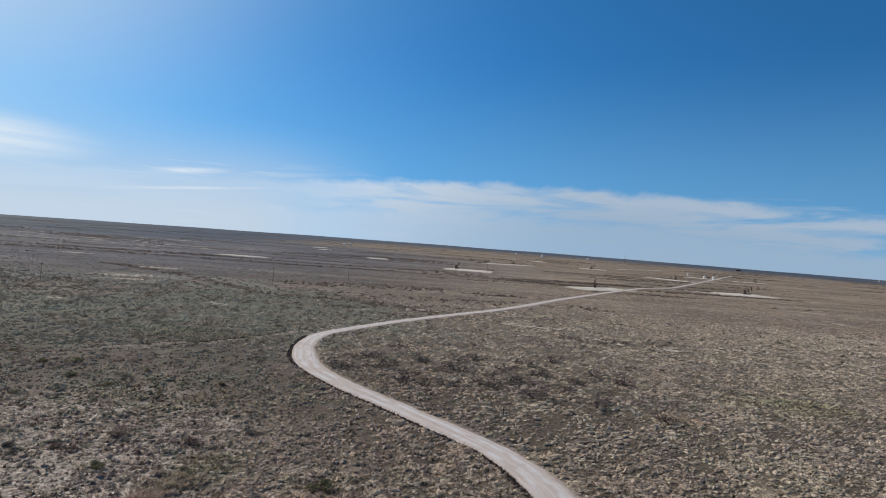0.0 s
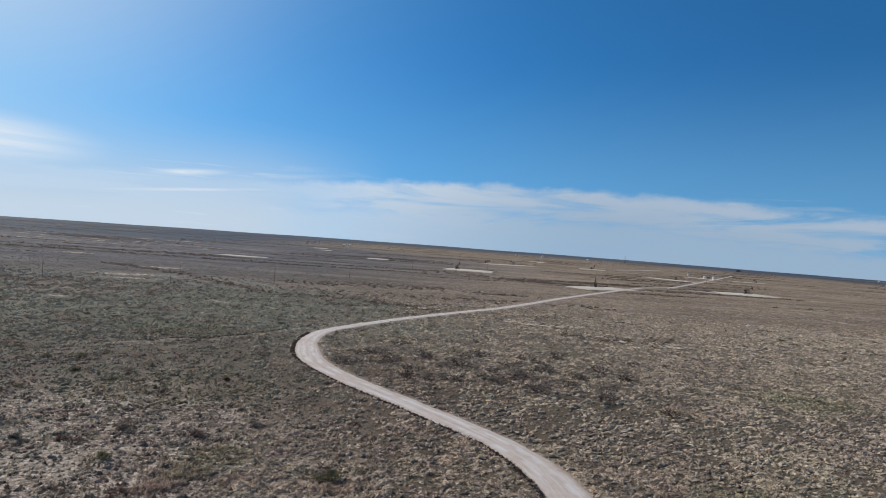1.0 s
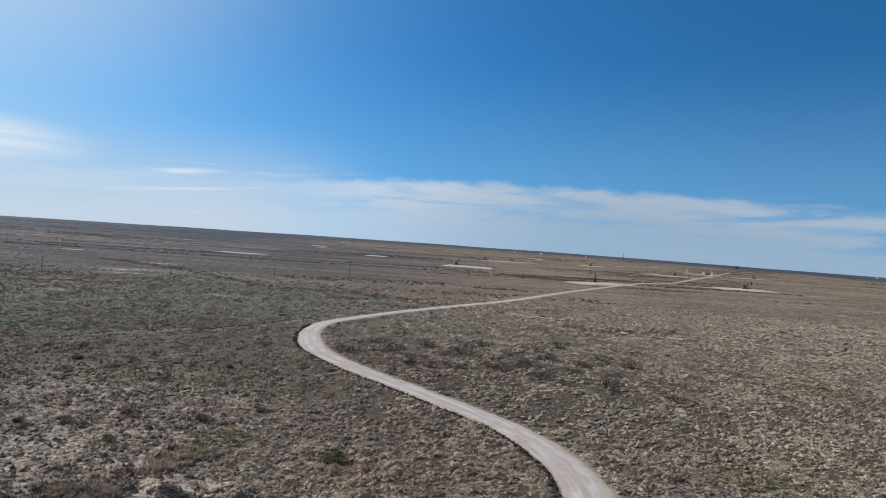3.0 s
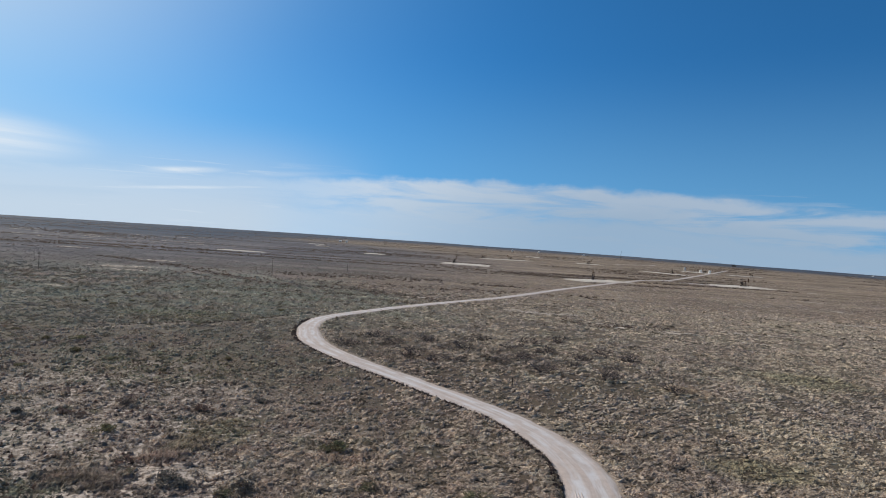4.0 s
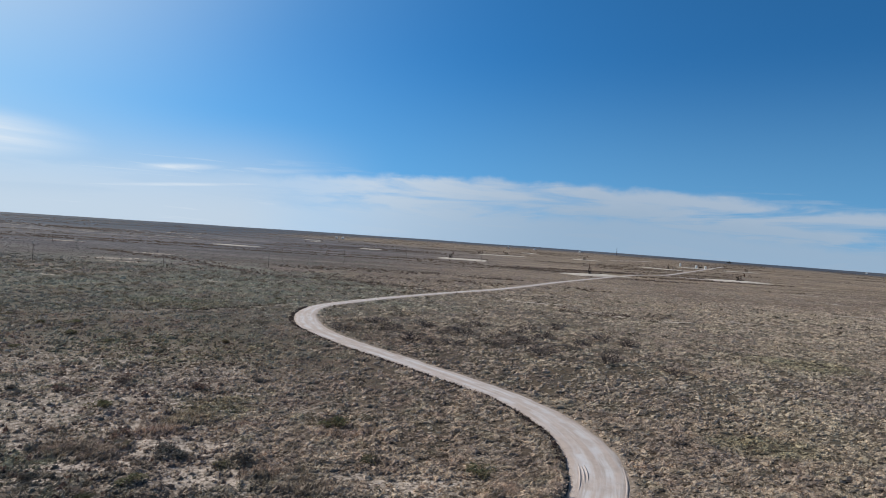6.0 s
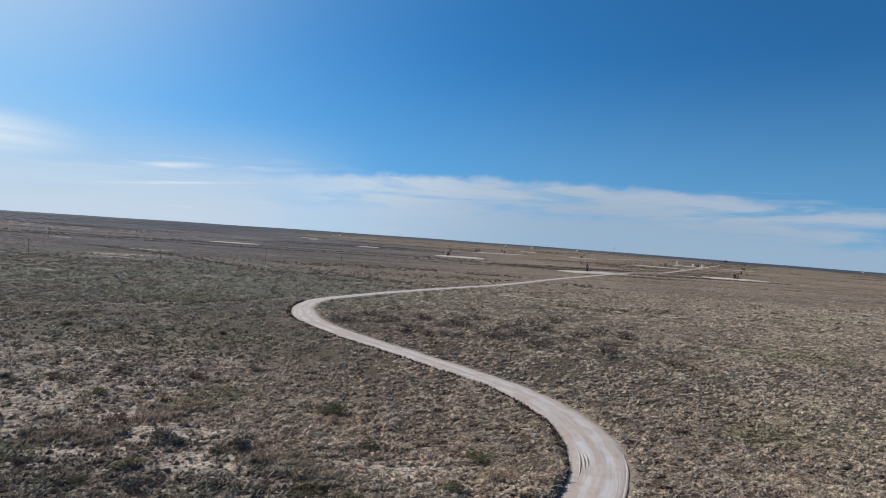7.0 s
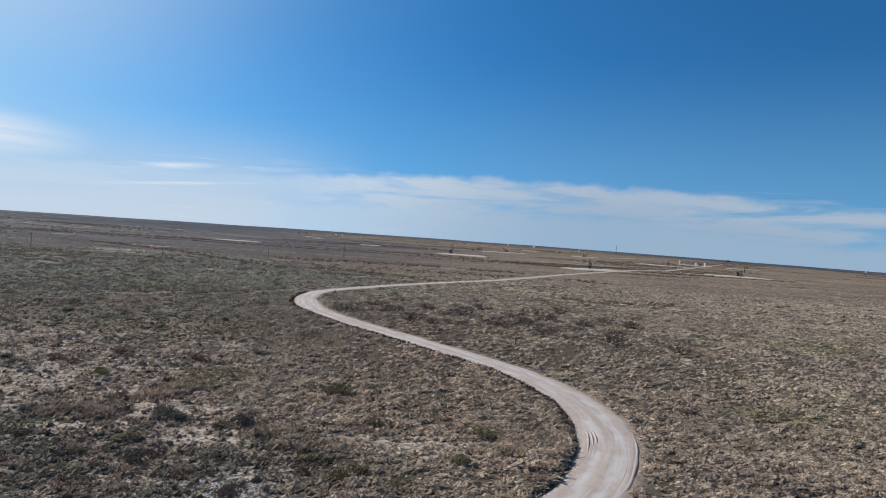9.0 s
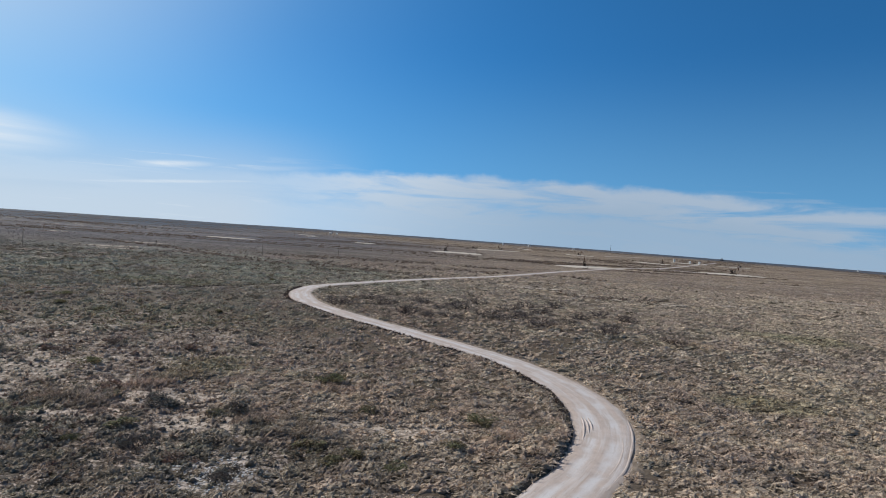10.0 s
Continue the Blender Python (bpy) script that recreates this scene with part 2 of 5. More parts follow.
def ground_material():
    m, n, b = material("prairie_soil", 0.95)
    p = n.pos()
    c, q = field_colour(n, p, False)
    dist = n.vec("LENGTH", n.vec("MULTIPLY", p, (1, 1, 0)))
    # shade between the near tussocks is put into the soil colour; further off the sheet stands for grass and soil
    # together
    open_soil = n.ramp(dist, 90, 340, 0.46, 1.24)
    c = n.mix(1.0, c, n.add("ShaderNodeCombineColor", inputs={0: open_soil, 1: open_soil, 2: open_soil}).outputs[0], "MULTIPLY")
    ruddy = n.math("MULTIPLY", n.ellipse(q, -150, 205, 48, 26, 0.5), n.ramp(n.noise(p, 0.12, 4), 0.35, 0.6))
    c = n.mix(n.math("MULTIPLY", ruddy, 0.7), c, (0.225, 0.150, 0.118))
    # bare sandy scalds
    stretch = n.vec("MULTIPLY", p, (0.45, 1.0, 1.0))
    scald = n.ramp(n.noise(stretch, 0.055, 6, 0.62), 0.62, 0.70)
    c = n.mix(n.math("MULTIPLY", scald, 0.45), c, (0.38, 0.31, 0.245))
    sand = n.ellipse(q, -23.8, 48.6, 6.0, 3.0, 0.6)
    sand = n.math("MAXIMUM", sand, n.math("MULTIPLY", n.ellipse(q, -38, 57, 10, 6, 0.7), 0.55))
    sand = n.math("MAXIMUM", sand, n.ellipse(q, 0, 45, 9, 3.2, 0.7))
    sand = n.math("MAXIMUM", sand, n.ellipse(q, -17, 44, 5, 2.2, 0.7))
    sand = n.math("MAXIMUM", sand, n.math("MULTIPLY", n.ellipse(q, -46, 60, 30, 26, 0.5), n.ramp(n.noise(p, 0.33, 4), 0.46, 0.62, 0.0, 0.6)))
    for cx, cy, rx, ry in SANDY:
        sand = n.math("MAXIMUM", sand, n.math("MULTIPLY", n.ellipse(q, cx, cy, rx, ry, 0.7), 0.9 if cx > -32 else 0.45))
    sand = n.math("MULTIPLY", sand, n.math("MULTIPLY", n.ramp(n.noise(p, 0.8, 4), 0.30, 0.48), n.ramp(n.noise(p, 2.4, 4, 0.6), 0.35, 0.51)))
    c = n.mix(n.math("MULTIPLY", sand, 0.95), c, (0.575, 0.49, 0.425))
    pale_far = n.math("MULTIPLY", n.ellipse(p, -400, 640, 170, 130, 0.5), n.ramp(n.noise(n.vec("MULTIPLY", p, (1.0, 0.6, 1.0)), 0.10, 4, 0.6), 0.545, 0.60, 0.0, 0.9))
    c = n.mix(pale_far, c, (0.42, 0.36, 0.31))
    chalk = n.math("MULTIPLY", n.ellipse(q, -13.2, 35.0, 3.0, 3.0, 0.6), n.ramp(n.noise(p, 2.2, 5, 0.65), 0.48, 0.58))
    c = n.mix(n.math("MULTIPLY", chalk, 0.85), c, (0.56, 0.54, 0.54))
    verge = n.add("ShaderNodeAttribute")
    verge.attribute_name = "verge"
    c = n.mix(n.math("MULTIPLY", verge.outputs["Fac"], n.ramp(n.noise(p, 1.2, 4), 0.3, 0.6, 0.35, 1.0)), c, (0.36, 0.30, 0.258))
    # a far grassland of clumps and gaps, too small to stand alone
    far = n.ramp(dist, 120, 320, 0.0, 1.0)
    spots = n.math("MULTIPLY", n.ramp(n.noise(p, 0.55, 4, 0.75), 0.38, 0.64, 0.66, 1.16), 1.0)
    bands = n.ramp(n.noise(n.vec("MULTIPLY", p, (0.22, 1.0, 1.0)), 0.026, 6, 0.68), 0.36, 0.64, 0.66, 1.30)
    var = n.mix(far, (1, 1, 1), n.add("ShaderNodeCombineColor", inputs={0: n.math("MULTIPLY", spots, bands), 1: n.math("MULTIPLY", spots, bands), 2: n.math("MULTIPLY", spots, bands)}).outputs[0])
    c = n.mix(1.0, c, var, "MULTIPLY")
    # woodland of low scrub covers the plain towards the horizon; distance haze is put into its blue tone
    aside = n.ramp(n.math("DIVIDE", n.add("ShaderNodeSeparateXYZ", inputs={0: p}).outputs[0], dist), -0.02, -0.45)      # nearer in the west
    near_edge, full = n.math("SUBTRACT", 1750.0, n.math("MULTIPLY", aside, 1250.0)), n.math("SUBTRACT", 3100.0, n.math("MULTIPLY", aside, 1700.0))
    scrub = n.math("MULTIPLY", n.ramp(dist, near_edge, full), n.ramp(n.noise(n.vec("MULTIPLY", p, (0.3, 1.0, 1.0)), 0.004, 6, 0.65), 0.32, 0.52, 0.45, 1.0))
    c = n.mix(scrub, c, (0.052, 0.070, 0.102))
    crust = n.math("MULTIPLY", n.ellipse(q, -42, 58, 30, 24, 0.5), n.ramp(n.noise(n.vec("MULTIPLY", p, (0.8, 1.0, 1.0)), 1.9, 5, 0.7), 0.50, 0.60))
    crust = n.math("MAXIMUM", crust, n.math("MULTIPLY", n.ellipse(q, -20, 37, 20, 10, 0.5), n.ramp(n.noise(p, 2.3, 5, 0.7), 0.50, 0.60, 0.0, 0.8)))
    c = n.mix(n.math("MULTIPLY", crust, 0.95), c, (0.62, 0.525, 0.465))
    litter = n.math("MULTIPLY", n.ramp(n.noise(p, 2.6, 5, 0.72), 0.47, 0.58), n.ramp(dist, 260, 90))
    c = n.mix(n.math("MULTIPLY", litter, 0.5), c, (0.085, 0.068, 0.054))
    grain = n.math("ADD", 0.78, n.math("MULTIPLY", n.noise(p, 5.0, 5, 0.7), 0.44))
    c = n.mix(1.0, c, n.add("ShaderNodeCombineColor", inputs={0: grain, 1: grain, 2: grain}).outputs[0], "MULTIPLY")
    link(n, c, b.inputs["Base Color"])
    h = n.math("ADD", n.math("MULTIPLY", n.noise(p, 1.3, 5, 0.65), 0.7), n.math("MULTIPLY", n.noise(p, 9, 3), 0.15))
    bump = n.add("ShaderNodeBump", inputs={"Strength": 0.9, "Distance": 0.35, "Height": h})
    link(n, bump.outputs[0], b.inputs["Normal"])
    return m


def grass_material(name, tint=(1, 1, 1)):
    m, n, b = material(name, 0.8)
    p = n.pos()
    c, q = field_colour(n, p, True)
    rnd = n.add("ShaderNodeNewGeometry").outputs["Random Per Island"]
    v = n.ramp(rnd, 0, 1, 0.82, 1.18, smooth=False)
    streaky = n.vec("MULTIPLY", p, (0.6, 1.0, 0.6))
    v = n.math("MULTIPLY", v, n.ramp(n.noise(streaky, 1.0, 3, 0.6), 0.38, 0.62, 0.68, 1.34))
    c = n.mix(1.0, c, n.add("ShaderNodeCombineColor", inputs={0: n.math("MULTIPLY", v, tint[0]), 1: n.math("MULTIPLY", v, tint[1]), 2: n.math("MULTIPLY", v, tint[2])}).outputs[0], "MULTIPLY")
    link(n, c, b.inputs["Base Color"])
    blades = n.noise(n.vec("MULTIPLY", p, (1.0, 1.0, 0.35)), 9.0, 3, 0.7)
    bump = n.add("ShaderNodeBump", inputs={"Strength": 0.8, "Distance": 0.12, "Height": blades})
    link(n, bump.outputs[0], b.inputs["Normal"])
    through_light = n.add("ShaderNodeBsdfTranslucent", inputs={0: c})
    both = n.add("ShaderNodeMixShader", inputs={0: 0.24, 1: b.outputs[0], 2: through_light.outputs[0]})
    link(n, both.outputs[0], n.t.nodes["Material Output"].inputs[0])
    return m


def caliche_material(name, base=(0.495, 0.418, 0.383), pale=(0.62, 0.606, 0.625), edge=(0.40, 0.33, 0.285)):
    """Packed white gravel; u runs across the road from -1 to 1."""
    m, n, b = material(name, 0.92)
    p = n.pos()
    uv = n.add("ShaderNodeUVMap").outputs[0]
    s = n.add("ShaderNodeSeparateXYZ", inputs={0: uv})
    u = n.math("ADD", s.outputs[0], n.math("MULTIPLY", n.math("SUBTRACT", n.noise(p, 0.5, 3), 0.5), 0.35))
    au = n.math("ABSOLUTE", u)
    c = n.mix(n.ramp(n.noise(p, 0.9, 5, 0.65), 0.35, 0.65), tuple(0.90 * x for x in base), tuple(1.06 * x for x in base))
    tracks = n.math("MULTIPLY", n.ramp(n.math("ABSOLUTE", n.math("SUBTRACT", au, 0.36)), 0.26, 0.04), n.ramp(n.noise(p, 0.25, 4), 0.35, 0.6))
    c = n.mix(n.math("MULTIPLY", tracks, 0.9), c, pale)
    along = n.vec("MULTIPLY", uv, (5.0, 0.10, 0))
    lines = n.noise(along, 1.0, 5, 0.65)
    c = n.mix(n.ramp(lines, 0.42, 0.66, 0.0, 0.6), c, pale)
    c = n.mix(n.ramp(n.noise(n.vec("ADD", along, (7.3, 2.1, 0)), 1.4, 5, 0.65), 0.52, 0.68, 0.0, 0.55), c, edge)
    rim = n.ramp(au, 0.76, 1.02)
    c = n.mix(n.math("MULTIPLY", rim, 0.75), c, edge)
    stones = n.ramp(n.noise(p, 14, 3, 0.7), 0.28, 0.42, 0.72, 1.0)
    c = n.mix(1.0, c, n.add("ShaderNodeCombineColor", inputs={0: stones, 1: stones, 2: stones}).outputs[0], "MULTIPLY")
    link(n, c, b.inputs["Base Color"])
    h = n.math("ADD", n.noise(p, 2.2, 4), n.math("MULTIPLY", n.noise(p, 20, 3), 0.35))
    bump = n.add("ShaderNodeBump", inputs={"Strength": 0.5, "Distance": 0.06, "Height": h})
    link(n, bump.outputs[0], b.inputs["Normal"])
    return m


def leaf_material(name, colour):
    m, n, b = material(name, 0.7)
    p = n.pos()
    rnd = n.add("ShaderNodeNewGeometry").outputs["Random Per Island"]
    c = n.mix(rnd, tuple(0.65 * v for v in colour), tuple(1.4 * v for v in colour))
    c = n.mix(n.ramp(n.noise(p, 0.9, 3), 0.4, 0.65), c, tuple(0.8 * v for v in (1.25 * colour[0], colour[1], colour[2])))
    link(n, c, b.inputs["Base Color"])
    through_light = n.add("ShaderNodeBsdfTranslucent", inputs={0: c})
    both = n.add("ShaderNodeMixShader", inputs={0: 0.4, 1: b.outputs[0], 2: through_light.outputs[0]})
    link(n, both.outputs[0], n.t.nodes["Material Output"].inputs[0])
    return m


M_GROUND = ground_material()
M_GRASS = grass_material("dry_grass", (1.08, 1.08, 1.10))
M_TALL = grass_material("tall_dry_grass", (0.98, 0.95, 0.97))
# same grass; the tint puts the dimmer, bluer look of distance into its colour
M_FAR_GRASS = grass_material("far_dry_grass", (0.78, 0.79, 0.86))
M_ROAD = caliche_material("caliche_road")
M_PAD = caliche_material("caliche_pad", (0.52, 0.465, 0.405), (0.62, 0.575, 0.52), (0.40, 0.34, 0.275))
M_SCALD = plain("bare_sandy_soil", (0.48, 0.41, 0.35), 0.95, 0, 0.3, 0.5)
M_TRACK = plain("bare_track_soil", (0.40, 0.335, 0.28), 0.95, 0, 0.3, 0.6)
M_TWIG = plain("grey_twigs", (0.118, 0.096, 0.092), 0.9, 0, 0.35, 3)
M_LEAF = leaf_material("dark_olive_leaves", (0.175, 0.178, 0.105))
M_GREY_LEAF = leaf_material("grey_leaves", (0.120, 0.122, 0.112))
M_BROWN_LEAF = leaf_material("brown_dead_leaves", (0.205, 0.160, 0.135))
M_FRINGE = leaf_material("dark_dry_stalks", (0.078, 0.062, 0.058))
M_WEED = leaf_material("dark_weed_leaves", (0.150, 0.138, 0.105))
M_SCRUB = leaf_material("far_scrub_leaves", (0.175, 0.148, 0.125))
M_WOOD = plain("weathered_pole_wood", (0.25, 0.205, 0.17), 0.9, 0, 0.3, 2)
M_STEEL = plain("dark_painted_steel", (0.055, 0.045, 0.040), 0.6, 0.2, 0.3, 1)
M_RUST = plain("rusty_steel", (0.12, 0.06, 0.04), 0.8, 0.2, 0.4, 1)
M_WHITE = plain("white_tank_paint", (0.78, 0.77, 0.74), 0.5, 0, 0.12, 0.4)
M_GREY = plain("galvanised_steel", (0.42, 0.43, 0.44), 0.45, 0.6, 0.2, 1)
M_STONE = plain("pale_stones", (0.60, 0.585, 0.58), 0.9, 0, 0.25, 5)


# ---------------------------------------------------------------- the lie of the land
def wave(x, y, size, seed):
    """Smooth unevenness of about -1 to 1 with bumps of the given size."""
    r = np.random.RandomState(seed)
    z = np.zeros_like(x, dtype=float)
    for k in range(7):
        a, f, ph = r.uniform(0, math.tau), r.uniform(0.6, 1.7) * math.tau / size, r.uniform(0, math.tau)
        z += np.sin((x * math.cos(a) + y * math.sin(a)) * f + ph)
    return z / 3.2


ROAD_PTS = [(-12, 6), (-4, 19), (8.4, 35.2), (13.8, 45.5), (15.3, 54), (14.2, 61.5), (9.8, 70), (1.0, 79),
            (-7.7, 87), (-15.5, 94.6), (-22.6, 104.5), (-27.3, 118), (-29.8, 133), (-27.9, 149), (-13.6, 177),
            (4.3, 205), (28.6, 242), (66.6, 313), (104.5, 379), (134.5, 430), (166, 480), (191, 506), (206, 523), (228.5, 558), (352, 772), (603, 1210)]
ROAD_W = [(0, 4.6), (40, 4.5), (54, 5.6), (62, 5.3), (72, 4.6), (95, 4.5), (112, 5.2), (128, 4.4), (145, 4.0), (180, 3.8), (1300, 4.6)]


def spline(pts, step):
    """Evenly stepped points along a smooth line through pts."""
    p = np.array(pts, float)
    p = np.vstack([2 * p[0] - p[1], p, 2 * p[-1] - p[-2]])
    line = []
    for i in range(1, len(p) - 2):
        a, b, c, d = p[i - 1:i + 3]
        n = max(2, int(np.linalg.norm(c - b) / step))
        for t in np.arange(n) / n:
            line.append(0.5 * ((2 * b) + (c - a) * t + (2 * a - 5 * b + 4 * c - d) * t * t + (3 * b - a - 3 * c + d) * t ** 3))
    line.append(p[-2])
    return np.array(line)


def sides(line):
    d = np.gradient(line, axis=0)
    d /= np.linalg.norm(d, axis=1)[:, None]
    return np.stack([d[:, 1], -d[:, 0]], -1)       # to the right of the way


ROAD = spline(ROAD_PTS, 1.0)
ROAD = ROAD[ROAD[:, 1] < 1200]
ROAD_N = sides(ROAD)
ROAD_HALF = np.interp(ROAD[:, 1], *np.array(ROAD_W).T) / 2
NEAR = ROAD[:, 1] < 330


def to_road(x, y):
    """Distance from the road's edge (negative on it) and whether it lies on the left of the way."""
    x, y = np.ravel(x), np.ravel(y)
    d, left, line, half, nrm = np.empty(len(x)), np.empty(len(x)), ROAD[NEAR], ROAD_HALF[NEAR], ROAD_N[NEAR]
    for i in range(0, len(x), 4000):
        s = slice(i, i + 4000)
        v = np.stack([x[s, None] - line[None, :, 0], y[s, None] - line[None, :, 1]], -1)
        r = (v ** 2).sum(-1)
        j = r.argmin(1)
        k = np.arange(len(j))
        d[s] = np.sqrt(r[k, j]) - half[j]
        left[s] = (v[k, j] * nrm[j]).sum(-1) < 0
    return d, left


def plain_height(x, y):
    d = np.hypot(x, y)
    return 1.3 * np.exp(-((y - 104) / 28) ** 2 - (x / 90) ** 2) - 0.35 * np.exp(-((d - 55) / 25) ** 2) - (1 - np.exp(-(d / 350) ** 2))


def height(x, y):
    """The ground: gentle swells, small humps, and a cut bank on the inside of the near bend."""
    x, y = np.asarray(x, float), np.asarray(y, float)
    shape = x.shape
    x, y = x.ravel(), y.ravel()
    z = plain_height(x, y)
    near = np.hypot(x, y - 60) < 260
    d, left = to_road(x[near], y[near])
    off = np.clip((d - 0.3) / 2.5, 0, 1)
    fade = np.clip((260 - np.hypot(x[near], y[near] - 60)) / 120, 0, 1)
    hump = off * fade * (0.16 * wave(x[near], y[near], 9, 3) + 0.07 * wave(x[near], y[near], 3.1, 4))
    long_bank = 0.42 * np.clip((y[near] - 50) / 6, 0, 1) * np.clip((114 - y[near]) / 14, 0, 1) * (0.8 + 0.2 * wave(x[near], y[near], 6, 5))
    bank = left * (0.42 * np.exp(-((y[near] - 43.5) / 8.5) ** 2) + long_bank) * np.clip((d - 0.05) / 0.8, 0, 1) * np.exp(-np.clip(d - 1.2, 0, None) / 3.5)
    berm = 0.16 * (1 - left) * np.clip((d + 0.1) / 0.5, 0, 1) * np.exp(-np.clip(d - 0.4, 0, None) / 0.6) * (y[near] < 112)
    z[near] += hump + bank + berm - 0.07 * (d < 0.25)
    z += np.clip((np.hypot(x, y) - 2600) / 2000, 0, 1) * (-2.5 + 1.2 * wave(x, y, 900, 8))
    # the far plain falls away a little to either side
    aside = np.clip((np.abs(np.arctan2(x, np.maximum(y, 1.0))) - 0.15) / 0.5, 0, 1.2) ** 1.5
    z -= 17 * aside * np.clip((np.hypot(x, y) - 900) / 3800, 0, 1)
    return z.reshape(shape)


def mesh_from(name, verts, faces, mat, uv=None, smooth=False):
    """A mesh from numpy arrays of corners and of triangles or quads."""
    me = bpy.data.meshes.new(name)
    n = faces.shape[1]
    me.vertices.add(len(verts))
    me.vertices.foreach_set("co", np.ascontiguousarray(verts, np.float32).ravel())
    me.loops.add(faces.size)
    me.loops.foreach_set("vertex_index", np.ascontiguousarray(faces, np.int32).ravel())
    me.polygons.add(len(faces))
    me.polygons.foreach_set("loop_start", np.arange(0, faces.size, n, dtype=np.int32))
    if uv is not None:
        layer = me.uv_layers.new(name="UVMap")
        layer.data.foreach_set("uv", np.ascontiguousarray(uv[faces.ravel()], np.float32).ravel())
    me.update(calc_edges=True)
    me.polygons.foreach_set("use_smooth", np.full(len(faces), smooth))
    me.materials.append(mat)
    return me


def grid_faces(rows, cols):
    i = np.arange(rows - 1)[:, None] * cols + np.arange(cols - 1)[None]
    return np.stack([i, i + 1, i + cols + 1, i + cols], -1).reshape(-1, 4)


def axis(lo, hi, step, reach):
    """Even steps from lo to hi, then growing ones out to reach."""
    a = list(np.arange(lo, hi + step, step))
    s, up = step, a[-1]
    while up < reach:
        s *= 1.14
        up += s
        a.append(min(up, reach))
    s, dn = step, a[0]
    while dn > -reach:
        s *= 1.14
        dn -= s
        a.insert(0, max(dn, -reach))
    return np.array(a)


ax = np.unique(np.r_[axis(-80, 80, 1.5, 4900), np.arange(-32, 0, 0.5), np.arange(0, 26, 0.4)])
ay = np.unique(np.r_[axis(22, 170, 1.5, 4900), np.arange(30, 66, 0.4), np.arange(66, 118, 0.5)])
gx, gy = np.meshgrid(ax, ay)
gz = height(gx, gy)
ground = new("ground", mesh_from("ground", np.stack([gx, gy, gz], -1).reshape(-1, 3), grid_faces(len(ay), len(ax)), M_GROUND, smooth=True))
close = (np.hypot(gx, gy - 100) < 230).ravel()
spill = np.zeros(gx.size, np.float32)                  # gravel thrown out along the road
spill[close] = np.exp(-np.clip(to_road(gx.ravel()[close], gy.ravel()[close])[0], 0, None) / 0.7)
ground.data.attributes.new("verge", "FLOAT", "POINT").data.foreach_set("value", spill)
tagged(ground, "flat dry prairie of grey-brown soil between grass clumps", "ground", kind="structure")


def ribbon(name, line, half, mat, lift, crown=0.05, cols=13, ragged=0.25, seed=1):
    """A strip of road along a line, with a crown, shallow wheel tracks and ragged edges."""
    nrm = sides(line)
    r = np.random.RandomState(seed)
    run = np.r_[0, np.cumsum(np.linalg.norm(np.diff(line, axis=0), axis=1))]
    u = np.linspace(-1, 1, cols)
    edge = [half + ragged * wave(run, run * 0 + k * 50, 5, seed + k) * 0.5 + ragged * 0.4 * wave(run, run * 0, 1.7, seed + 9 + k) for k in (0, 1)]
    w = np.where(u[None] < 0, -u[None] * -edge[0][:, None], u[None] * edge[1][:, None])
    x = line[:, :1] + nrm[:, :1] * w
    y = line[:, 1:] + nrm[:, 1:] * w
    dist = np.hypot(x, y)
    z = plain_height(x, y) + lift + dist * 0.0003 + crown * (1 - u[None] ** 2) - 0.03 * np.exp(-((np.abs(u[None]) - 0.38) / 0.14) ** 2)
    z -= np.where(np.abs(u[None]) > 0.99, 0.10, 0)
    uv = np.stack([np.broadcast_to(u[None], x.shape), np.broadcast_to(run[:, None], x.shape)], -1).reshape(-1, 2)
    ob = new(name, mesh_from(name, np.stack([x, y, z], -1).reshape(-1, 3), grid_faces(len(line), cols), mat, uv, True))
    return ob


road = ribbon("road", ROAD, ROAD_HALF, M_ROAD, 0.03)
tagged(road, "winding pale caliche gravel road through dry prairie", "road", kind="structure")
branch = ribbon("road_branch", spline([(194, 508), (206, 503.5), (217, 496), (228, 485), (240, 480)], 3), 3.6, M_ROAD, 0.06, seed=5)
tagged(branch, "short pale gravel spur towards a well pad", "road", kind="structure")
spur = ribbon("road_spur", spline([(132, 430), (122, 432), (112, 436)], 2), 3.0, M_ROAD, 0.06, seed=6)
tagged(spur, "short pale gravel entrance to a well pad", "road", kind="structure")


